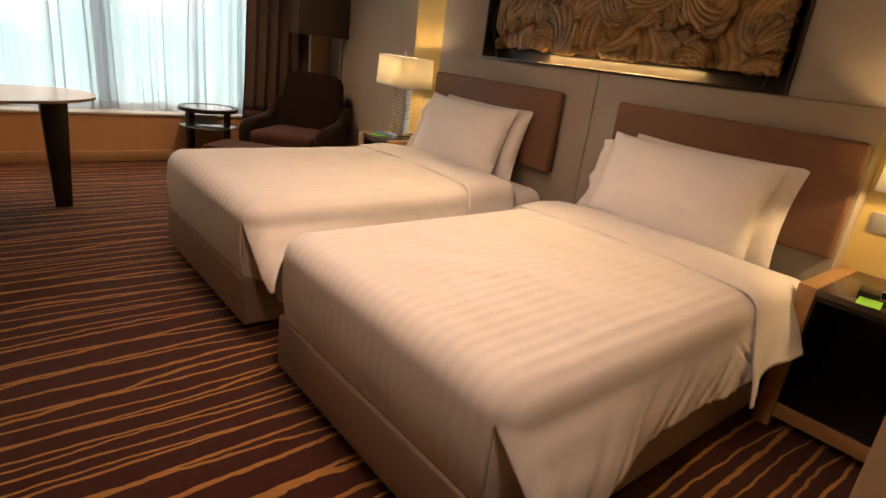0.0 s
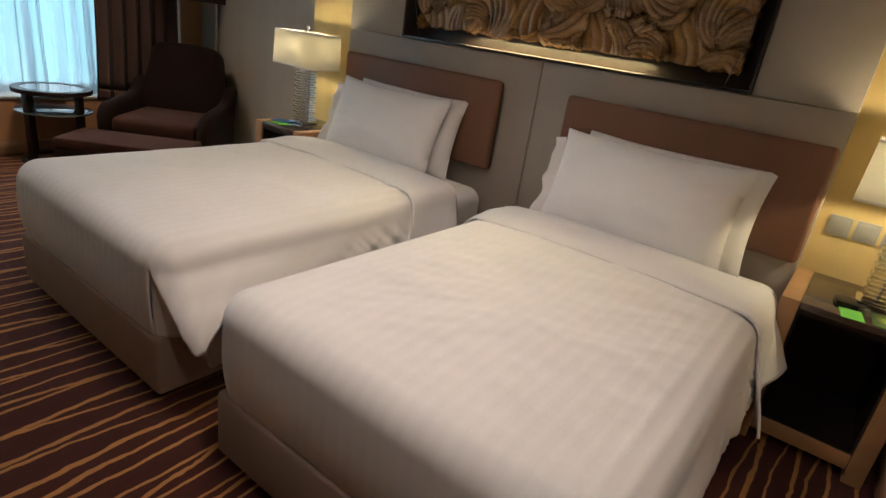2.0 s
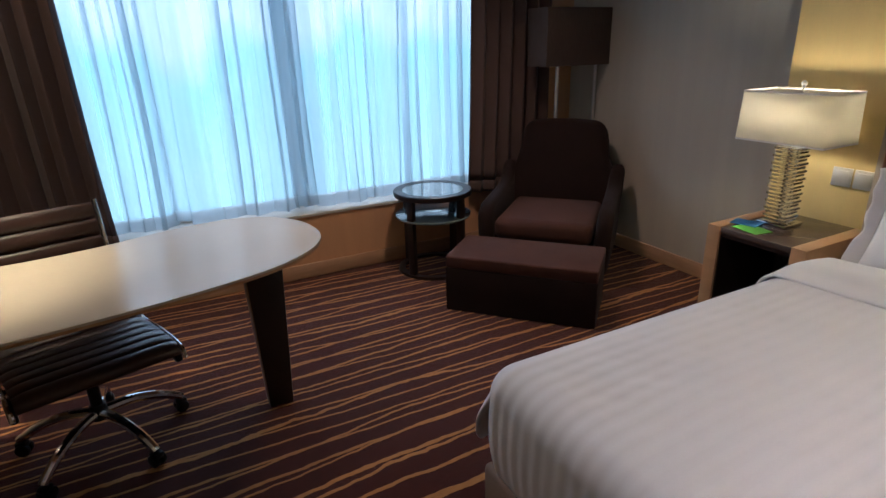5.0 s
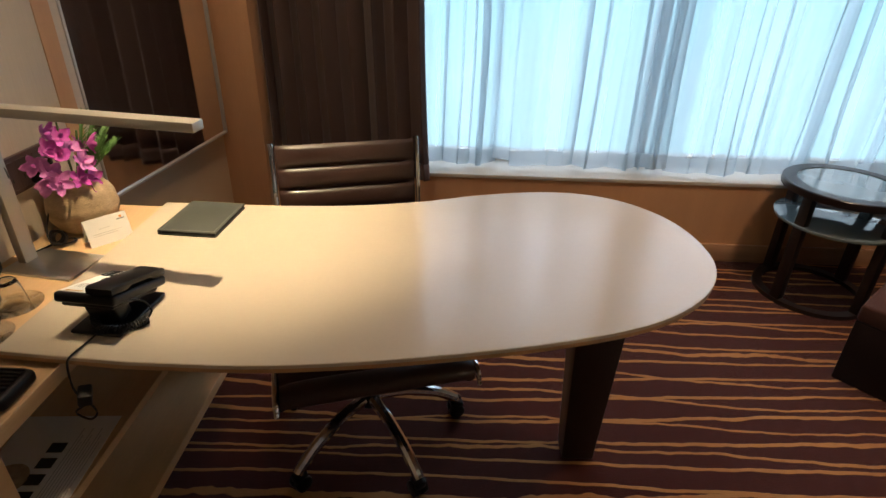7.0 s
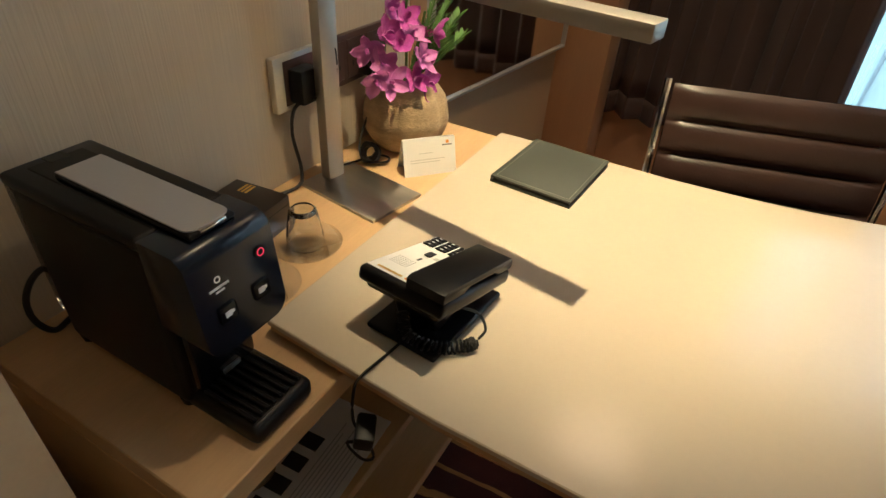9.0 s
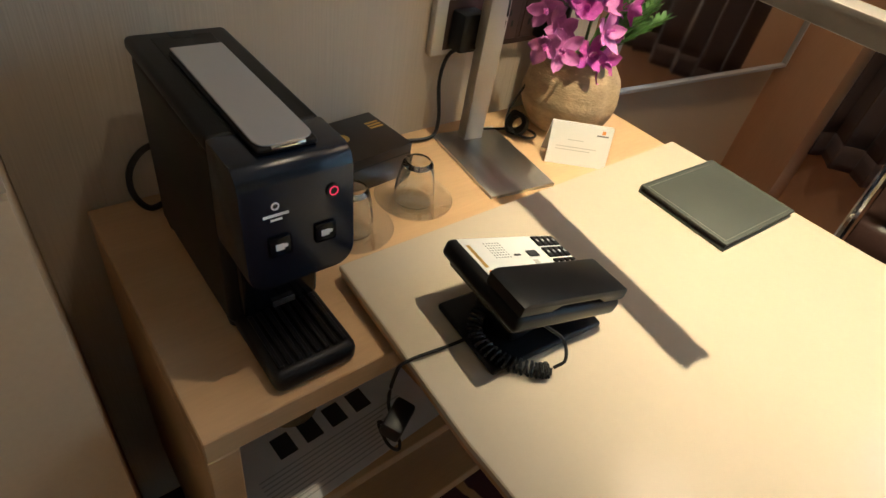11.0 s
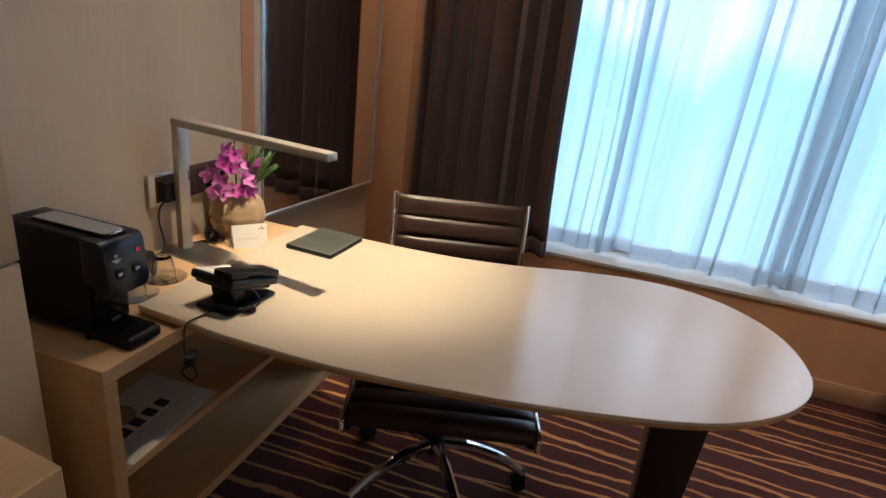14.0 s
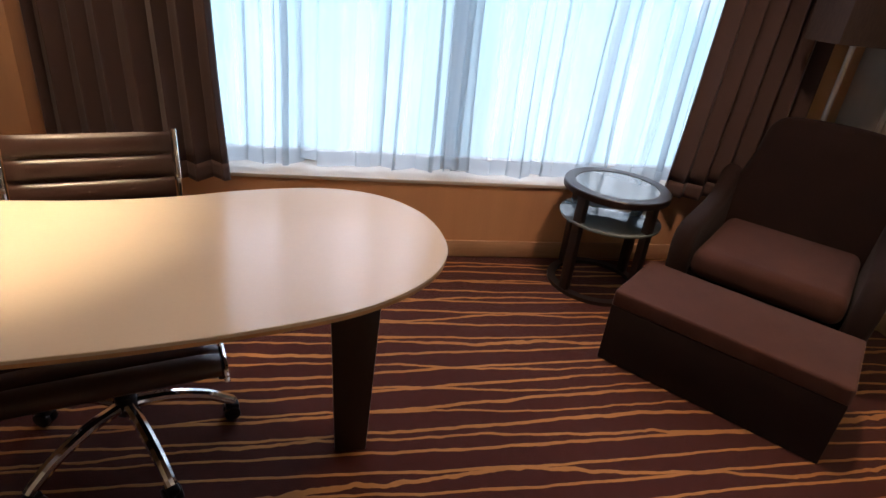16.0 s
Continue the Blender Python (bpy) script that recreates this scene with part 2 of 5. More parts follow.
M_HONEY = mat("honey_wall_veneer", (0.56, 0.32, 0.165), 0.5, var=0.08, scale=2, fine=60, bump=0.05, stretch=(6, 6, 0.5), dist=0.001)
M_TABLEGLASS = mat("tinted_table_glass", (0.13, 0.17, 0.18), 0.05, var=0.05, bump=0.0, spec=0.8, coat=0.5)
M_CEIL = mat("white_ceiling_paint", (0.8, 0.77, 0.72), 0.9, var=0.03, bump=0.05)
M_BASEB = mat("tan_wood_baseboard", (0.42, 0.26, 0.15), 0.45, var=0.15, scale=5, fine=60, bump=0.05, stretch=(1, 1, 8))
M_MAPLE = mat("maple_veneer", (0.58, 0.375, 0.19), 0.42, var=0.10, scale=3, fine=45, bump=0.04, stretch=(6, 0.7, 6))
M_OAK = mat("honey_veneer", (0.42, 0.24, 0.11), 0.4, var=0.12, scale=3, fine=45, bump=0.04, stretch=(6, 0.8, 6))
M_DESKTOP = mat("cream_laminate", (0.53, 0.45, 0.34), 0.15, var=0.025, scale=4, fine=120, bump=0.012, spec=0.32)
M_DARKWOOD = mat("dark_stained_wood", (0.018, 0.012, 0.010), 0.35, var=0.25, scale=5, fine=60, bump=0.05, stretch=(1, 1, 0.2))
M_BROWNGLASS = mat("brown_lacquered_glass", (0.085, 0.06, 0.048), 0.16, var=0.1, bump=0.0, coat=0.3)
M_BLACK = mat("black_plastic", (0.006, 0.006, 0.007), 0.38, var=0.2, fine=400, bump=0.08, dist=0.0006, spec=0.3)
M_GLOSSBLACK = mat("gloss_black_plastic", (0.005, 0.006, 0.008), 0.18, var=0.15, bump=0.0, spec=0.35)
M_NAVY = mat("navy_front_panel", (0.006, 0.010, 0.021), 0.24, var=0.1, bump=0.0, spec=0.6)
M_RUBBER = mat("black_cable", (0.008, 0.008, 0.008), 0.45, var=0.1, bump=0.0)
M_CHROME = mat("chrome", (0.72, 0.73, 0.75), 0.10, 1.0, var=0.04, bump=0.0)
M_BRUSHED = mat("brushed_steel", (0.52, 0.50, 0.47), 0.34, 1.0, var=0.06, fine=200, bump=0.05, stretch=(1, 12, 1), dist=0.001)
M_SILVER = mat("silver_paint", (0.62, 0.60, 0.56), 0.38, 0.6, var=0.04, bump=0.0)
M_LAMPMETAL = mat("champagne_metal_paint", (0.46, 0.42, 0.37), 0.40, 0.7, var=0.04, fine=300, bump=0.03, dist=0.001)
M_LEATHER = mat("dark_brown_leather", (0.036, 0.017, 0.013), 0.38, var=0.2, scale=8, fine=220, bump=0.25, dist=0.001, coat=0.1)
M_HEADB = mat("brown_headboard_leather", (0.185, 0.088, 0.048), 0.5, var=0.1, scale=3, fine=240, bump=0.3, dist=0.001)
M_BASEFAB = mat("taupe_bed_base_fabric", (0.33, 0.245, 0.195), 0.85, var=0.08, scale=5, fine=260, bump=0.3, dist=0.0015, spec=0.2)
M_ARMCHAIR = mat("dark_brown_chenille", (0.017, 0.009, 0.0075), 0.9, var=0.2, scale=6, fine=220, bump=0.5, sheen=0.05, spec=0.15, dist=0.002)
# Same chenille, lightened for the light falling on seat and ottoman top.
M_CHENILLE_LIT = mat("lit_brown_chenille", (0.068, 0.030, 0.022), 0.9, var=0.18, scale=7, fine=220, bump=0.6, sheen=0.06, spec=0.12, dist=0.003)
M_DRAPE = mat("dark_brown_drape", (0.084, 0.054, 0.049), 0.7, var=0.08, scale=3, fine=160, bump=0.2, sheen=0.15, spec=0.25, stretch=(4, 4, 0.5), dist=0.002)
M_SHEER = veil("sheer_white_voile", (0.60, 0.70, 0.76), 0.52, 0.75, gather=9.0)
M_HEM = veil("sheer_double_hem", (0.58, 0.66, 0.70), 0.26, 0.70)
M_SHADE = veil("cream_lamp_shade", (0.88, 0.84, 0.73), 0.04, 0.60, 0.04)
M_DARKSHADE = mat("dark_brown_shade_cloth", (0.055, 0.038, 0.032), 0.85, var=0.25, scale=30, fine=150, bump=0.5, stretch=(6, 6, 0.6), dist=0.002)
M_ACRYLIC = mat("clear_acrylic", (0.96, 0.97, 0.96), 0.04, var=0.01, bump=0.0, glass=1.0, ior=1.47)
M_GLASS = mat("clear_glass", (0.98, 0.99, 0.98), 0.02, var=0.01, bump=0.0, glass=1.0, ior=1.45)
M_STONE = mat("pale_stone_sill", (0.50, 0.49, 0.43), 0.35, var=0.10, scale=9, fine=90, bump=0.03)
M_BEIGEPRINT = mat("beige_print", (0.42, 0.33, 0.22), 0.7, var=0.3, scale=60, bump=0.0)
M_LEVER = mat("grey_lever_paint", (0.40, 0.40, 0.42), 0.36, 0.3, var=0.03, fine=300, bump=0.02, dist=0.0006)
M_STITCH = mat("pale_green_stitching", (0.20, 0.20, 0.16), 0.7, var=0.1, bump=0.0)
M_TUMBLER = thin_glass("thin_clear_glass")
M_PALETRIM = mat("pale_trim_paint", (0.60, 0.54, 0.45), 0.45, var=0.04, scale=3, fine=80, bump=0.03)
M_MIRROR = mat("mirror_silver", (0.86, 0.87, 0.87), 0.02, 1.0, var=0.01, bump=0.0)
M_CARVED = mat("carved_teak", (0.29, 0.160, 0.052), 0.24, var=0.40, scale=5, fine=60, bump=0.15, stretch=(1, 1, 2), spec=0.9)
M_FRAME = mat("near_black_frame_wood", (0.020, 0.013, 0.010), 0.32, var=0.2, bump=0.02)
M_FOLDER = mat("grey_green_leatherette", (0.062, 0.066, 0.055), 0.5, var=0.1, fine=300, bump=0.3, dist=0.0008)
M_PAPER = mat("white_paper", (0.78, 0.76, 0.72), 0.8, var=0.02, bump=0.0)
M_INK = mat("grey_print", (0.22, 0.21, 0.20), 0.8, var=0.05, bump=0.0)
M_PALEINK = mat("pale_grey_print", (0.50, 0.49, 0.46), 0.8, var=0.05, bump=0.0)
M_DARKINK = mat("black_print", (0.03, 0.03, 0.03), 0.7, var=0.05, bump=0.0)
M_WHITEPRINT = mat("white_print", (0.8, 0.8, 0.8), 0.6, var=0.02, bump=0.0)
M_GOLD = mat("gold_foil", (0.65, 0.42, 0.10), 0.35, 0.7, var=0.1, bump=0.0)
M_GREEN = mat("green_card", (0.14, 0.50, 0.05), 0.5, var=0.08, bump=0.0)
M_BLUE = mat("blue_card", (0.04, 0.20, 0.45), 0.5, var=0.08, bump=0.0)
M_LEAFPRINT = mat("dark_green_print", (0.05, 0.11, 0.02), 0.45, var=0.6, scale=40, bump=0.0)
M_PETALPRINT = mat("lime_print", (0.32, 0.42, 0.08), 0.45, var=0.2, scale=40, bump=0.0)
M_ORANGE = mat("orange_mark", (0.75, 0.28, 0.04), 0.6, var=0.05, bump=0.0)
M_VASE = mat("carved_stone_vase", (0.42, 0.30, 0.17), 0.75, var=0.35, scale=14, fine=120, bump=0.5, stretch=(1, 1, 3), dist=0.003)
M_PETAL = mat("magenta_orchid_petal", (0.50, 0.075, 0.40), 0.55, var=0.3, scale=30, fine=150, bump=0.1, sheen=0.2)
M_PETALPALE = mat("pale_orchid_petal", (0.64, 0.22, 0.55), 0.55, var=0.2, scale=30, fine=150, bump=0.1)
M_STEM = mat("green_stem", (0.08, 0.16, 0.03), 0.5, var=0.25, scale=30, bump=0.1)
M_LEAF = mat("green_foliage", (0.09, 0.20, 0.04), 0.5, var=0.35, scale=30, bump=0.1)
M_PLATE = mat("grey_switch_plate", (0.33, 0.32, 0.30), 0.35, 0.2, var=0.04, bump=0.0)
M_BROWNPLATE = mat("brown_socket_plate", (0.09, 0.055, 0.05), 0.3, 0.3, var=0.08, bump=0.0)
M_REDLED = mat("red_ring_light", (0.9, 0.04, 0.10), 0.4, var=0.02, bump=0.0, emit=0.6)
M_FLAME = mat("downlight_lens", (1.0, 0.86, 0.6), 0.4, var=0.02, bump=0.0, emit=6.0)
M_PANE = M_GLASS


# ---- mesh helpers ----
def box(x0, x1, y0, y1, z0, z1, b=0.0, seg=2):
    bm = bmesh.new()
    bmesh.ops.create_cube(bm, size=1, matrix=Matrix.LocRotScale(((x0 + x1) / 2, (y0 + y1) / 2, (z0 + z1) / 2), None, (x1 - x0, y1 - y0, z1 - z0)))
    if b:
        bmesh.ops.bevel(bm, geom=list(bm.edges), offset=b, segments=seg, affect="EDGES", profile=0.5)
    return bm


def moved(bm, m):
    bmesh.ops.transform(bm, matrix=m, verts=bm.verts)
    return bm


def joined(*bms):
    out = bms[0]
    for b in bms[1:]:
        me = bpy.data.meshes.new("tmp")
        b.to_mesh(me)
        out.from_mesh(me)
        bpy.data.meshes.remove(me)
        b.free()
    return out


def cyl(r0, r1, z0, z1, seg=28, x=0, y=0, b=0.0):
    bm = bmesh.new()
    bmesh.ops.create_cone(bm, cap_ends=True, segments=seg, radius1=r0, radius2=r1, depth=z1 - z0, matrix=Matrix.Translation((x, y, (z0 + z1) / 2)))
    if b:
        rim = [e for e in bm.edges if abs(e.verts[0].co.z - e.verts[1].co.z) < 1e-6]
        bmesh.ops.bevel(bm, geom=rim, offset=b, segments=2, affect="EDGES", profile=0.5)
    return bm


def lathe(profile, seg=32):
    bm = bmesh.new()
    rings = []
    for r, z in profile:
        rings.append([bm.verts.new((r * math.cos(2 * math.pi * i / seg), r * math.sin(2 * math.pi * i / seg), z)) for i in range(seg)])
    for a, b in zip(rings, rings[1:]):
        for i in range(seg):
            bm.faces.new((a[i], a[(i + 1) % seg], b[(i + 1) % seg], b[i]))
    for ring in (rings[0], rings[-1]):
        if profile[0] != profile[-1] and (ring[0].co - ring[seg // 2].co).length > 1e-4:
            bm.faces.new(ring if ring is rings[-1] else ring[::-1])
    bmesh.ops.remove_doubles(bm, verts=bm.verts, dist=1e-6)
    return bm


def smooth_path(points, n=6):
    p = [Vector(q) for q in points]
    p = [p[0] * 2 - p[1]] + p + [p[-1] * 2 - p[-2]]
    out = []
    for i in range(1, len(p) - 2):
        for k in range(n):
            t = k / n
            a, b, c, d = p[i - 1], p[i], p[i + 1], p[i + 2]
            out.append(0.5 * (2 * b + (c - a) * t + (2 * a - 5 * b + 4 * c - d) * t * t + (3 * b - a - 3 * c + d) * t ** 3))
    return out + [p[-2]]


def tube(points, r, seg=8, n=6, taper=None):
    pts = smooth_path(points, n) if n > 1 else [Vector(q) for q in points]
    bm = bmesh.new()
    rings = []
    up = Vector((0, 0, 1))
    for i, q in enumerate(pts):
        d = (pts[min(i + 1, len(pts) - 1)] - pts[max(i - 1, 0)]).normalized()
        s = d.cross(up)
        if s.length < 0.05:
            s = d.cross(Vector((0, 1, 0)))
        s.normalize()
        u = s.cross(d)
        rr = r if taper is None else r + (taper - r) * i / (len(pts) - 1)
        rings.append([bm.verts.new(q + rr * (math.cos(a) * s + math.sin(a) * u)) for a in (2 * math.pi * k / seg for k in range(seg))])
    for a, b in zip(rings, rings[1:]):
        for i in range(seg):
            bm.faces.new((a[i], a[(i + 1) % seg], b[(i + 1) % seg], b[i]))
    bm.faces.new(rings[0][::-1])
    bm.faces.new(rings[-1])
    return bm


def sheet(fn, nu, nv, closed_u=False):
    """A surface from fn(u, v) with u and v in 0..1."""
    bm = bmesh.new()
    rows = [[bm.verts.new(fn(i / nu, j / nv)) for i in range(nu if closed_u else nu + 1)] for j in range(nv + 1)]
    for j in range(nv):
        for i in range(nu):
            k = (i + 1) % len(rows[0])
            bm.faces.new((rows[j][i], rows[j][k], rows[j + 1][k], rows[j + 1][i]))
    return bm


def prism(outline, z0, z1, b=0.0, seg=2):
    bm = bmesh.new()
    f = bm.faces.new([bm.verts.new((x, y, z0)) for x, y in outline])
    bmesh.ops.recalc_face_normals(bm, faces=[f])
    ex = bmesh.ops.extrude_face_region(bm, geom=[f])
    bmesh.ops.translate(bm, vec=(0, 0, z1 - z0), verts=[v for v in ex["geom"] if isinstance(v, bmesh.types.BMVert)])
    bmesh.ops.recalc_face_normals(bm, faces=bm.faces)
    if b:
        e = [e for e in bm.edges if abs(e.verts[0].co.z - e.verts[1].co.z) < 1e-6]
        bmesh.ops.bevel(bm, geom=e, offset=b, segments=seg, affect="EDGES", profile=0.5)
    return bm


def part(name, bm, material, parent=None, label="", sharp=35, solid=0.0, m=None):
    bmesh.ops.recalc_face_normals(bm, faces=bm.faces)
    me = bpy.data.meshes.new(name)
    bm.to_mesh(me)
    bm.free()
    me.materials.append(material)
    me.shade_smooth()
    me.set_sharp_from_angle(angle=radians(sharp))
    ob = new(name, me)
    if m is not None:
        ob.matrix_basis = m
    if parent is not None:
        ob.parent = parent
    if solid:
        md = ob.modifiers.new("thickness", "SOLIDIFY")
        md.thickness, md.offset = solid, 0
    if label:
        ob["label"] = label
    return ob


def thing(name, m, label, category, group=""):
    ob = new(name)
    ob.empty_display_size = 0.1
    ob.matrix_world = m
    return tagged(ob, label, category, group)


def setting(name, bm, material, label="", m=None, solid=0.0):
    return tagged(part(name, bm, material, m=m, solid=solid), label, kind="structure")


# ---- the room ----
H = 2.6
WX, EX, EX2, NY, PX, PY, SY = -0.415, 3.61, 3.83, 6.50, -0.12, 4.35, 0.74
setting("floor", box(-1.0, 4.3, -2.6, 6.9, -0.12, 0), M_CARPET, "dark maroon carpet with wavy tan lines")
setting("ceiling", box(-1.0, 4.3, -2.6, 6.9, H, H + 0.1), M_CEIL, "plain white ceiling")
setting("wall_west", box(WX - 0.2, WX, PY, 5.412, 0, H), M_CREAM, "cream papered wall behind the desk")
MIRROR_WALL = pose(-0.462, 5.44, 0, 0, 0, -4.3)
setting("wall_west_splayed", box(-0.2, 0, 0.0, 1.15, 0, H), M_TANWALL, "tan splayed wall that carries the mirror", m=MIRROR_WALL)
setting("wall_corner_pier", box(-0.6, -0.205, 6.335, NY + 0.35, 0, H, 0.003), M_HONEY, "honey veneer corner pier beside the drape")
setting("wall_west_pier_upper", box(WX - 0.2, PX, -2.4, PY, 0.974, H, 0.002), M_TANWALL, "tan wall panel above a thin joint")
setting("wall_west_pier_lower", box(WX - 0.2, PX - 0.001, -2.4, PY - 0.001, 0, 0.969, 0.002), M_TANWALL, "tan wall panel below a thin joint")
setting("wall_east", box(EX, EX2 + 0.3, SY - 0.1, 4.63, 0, H), M_LAMPLIT_PAPER, "cream papered wall behind the beds, yellowed by painted-in lamp glow")
setting("wall_east_bay", box(EX2, EX2 + 0.3, 4.63, NY + 0.35, 0, H), M_GREYWALL, "grey striated wallpaper")
setting("wall_bathroom", box(1.86, EX2 + 0.3, -2.4, SY, 0, H, 0.004), M_TANWALL, "tan wall at the end of the beds")
setting("wall_south", box(WX - 0.2, 1.9, -2.6, -2.4, 0, H), M_CREAM, "plain cream wall of the entrance")
W0, W1, SILL, HEAD = -0.12, 3.46, 0.445, 2.42
setting("wall_north", joined(box(-0.204, W0, NY, NY + 0.35, 0, H), box(W1, EX2, NY, NY + 0.35, 0, H), box(W0, W1, NY, NY + 0.35, 0, SILL - 0.02), box(W0, W1, NY, NY + 0.35, HEAD, H)), M_HONEY, "honey veneer wall with a wide window opening")
setting("window_sill", box(W0, W1, NY - 0.012, NY + 0.35, SILL - 0.02, SILL, 0.004), M_STONE, "pale stone window sill")
for nm, b in (("baseboard", box(-0.203, EX2, NY - 0.016, NY, 0.002, 0.10, 0.004)), ("baseboard", box(EX2 - 0.016, EX2, 4.65, NY - 0.018, 0.002, 0.10, 0.004)),
              ("baseboard", box(1.86, 3.60, SY, SY + 0.016, 0.002, 0.10, 0.004)), ("baseboard", box(-0.385, -0.205, 6.319, 6.335, 0.002, 0.10, 0.004))):
    setting(nm, b, M_BASEB, "tan wooden baseboard")

win = setting("window_1", box(W0, W0 + 0.06, NY + 0.24, NY + 0.30, SILL, HEAD, 0.004), M_SILVER, "aluminium framed window behind sheers")
part("window_frame", joined(box(W1 - 0.06, W1, NY + 0.24, NY + 0.30, SILL, HEAD, 0.004), box(W0 + 0.06, W1 - 0.06, NY + 0.24, NY + 0.30, SILL, SILL + 0.05, 0.004), box(W0 + 0.06, W1 - 0.06, NY + 0.24, NY + 0.30, HEAD - 0.05, HEAD, 0.004), box(1.64, 1.70, NY + 0.24, NY + 0.30, SILL + 0.05, HEAD - 0.05, 0.004)), M_SILVER, win)
for x0, x1 in ((W0 + 0.06, 1.64), (1.70, W1 - 0.06)):
    p = part("pane", box(x0, x1, NY + 0.265, NY + 0.275, SILL + 0.05, HEAD - 0.05), M_PANE, win)
    p.visible_shadow = False


def backdrop():
    m = bpy.data.materials.new("bright_haze")
    m.use_nodes = True
    nt = m.node_tree
    nt.nodes.remove(nt.nodes["Principled BSDF"])
    em = nt.nodes.new("ShaderNodeEmission")
    tc, sep, ramp, n1 = (nt.nodes.new("ShaderNode" + k) for k in ("TexCoord", "SeparateXYZ", "ValToRGB", "TexNoise"))
    mp = nt.nodes.new("ShaderNodeMapping")
    mp.inputs["Scale"].default_value = (0.10, 1, 0.04)
    nt.links.new(tc.outputs["Object"], mp.inputs[0])
    nt.links.new(mp.outputs[0], n1.inputs["Vector"])
    n1.inputs["Scale"].default_value, n1.inputs["Detail"].default_value = 1.0, 5
    nt.links.new(tc.outputs["Object"], sep.inputs[0])
    ridge = math_node(nt, "MULTIPLY_ADD", n1.outputs[0], 22.0, -9.5)
    v = math_node(nt, "MULTIPLY_ADD", math_node(nt, "SUBTRACT", sep.outputs[2], ridge), 0.04, 0.5)
    els = ramp.color_ramp.elements
    els[0].position, els[0].color = 0.0, (0.50, 0.88, 0.90, 1)
    els[1].position, els[1].color = 0.60, (0.78, 1.0, 1.0, 1)
    e = els.new(0.47)
    e.color = (0.36, 0.84, 0.86, 1)
    nt.links.new(v, ramp.inputs[0])
    nt.links.new(ramp.outputs[0], em.inputs["Color"])
    em.inputs["Strength"].default_value = OUTSIDE
    nt.links.new(em.outputs[0], nt.nodes["Material Output"].inputs["Surface"])
    setting("backdrop", box(-90, 90, 70, 70.5, -60, 80), m, "bright hazy daylight and far city")


backdrop()


# ---- bedding ----
BED_L, BED_W = 1.91, 1.235


def bed(m, label):
    t = thing("bed", m, label, "bed", "twin beds")
    hl, hw = BED_L / 2, BED_W / 2
    part("base", box(-hl - 0.008, hl, -hw + 0.010, hw - 0.010, 0.042, 0.272, 0.018, 3), M_BASEFAB, t, "taupe fabric divan base")
    part("mattress", box(-hl + 0.03, hl, -hw + 0.006, hw - 0.006, 0.274, 0.555, 0.065, 5), M_SHEET, t, "mattress in a white fitted sheet")
    part("sheet_end", box(0.40, hl + 0.005, -hw - 0.010, hw + 0.010, 0.290, 0.572, 0.085, 6), M_SHEET, t, "tucked white sheet at the head end")
    for sx in (-1, 1):
        for sy in (-1, 1):
            part("foot", box(sx * (hl - 0.12) - 0.05, sx * (hl - 0.12) + 0.05, sy * (hw - 0.13) - 0.05, sy * (hw - 0.13) + 0.05, 0.0, 0.043, 0.006), M_DARKWOOD, t)
    return t


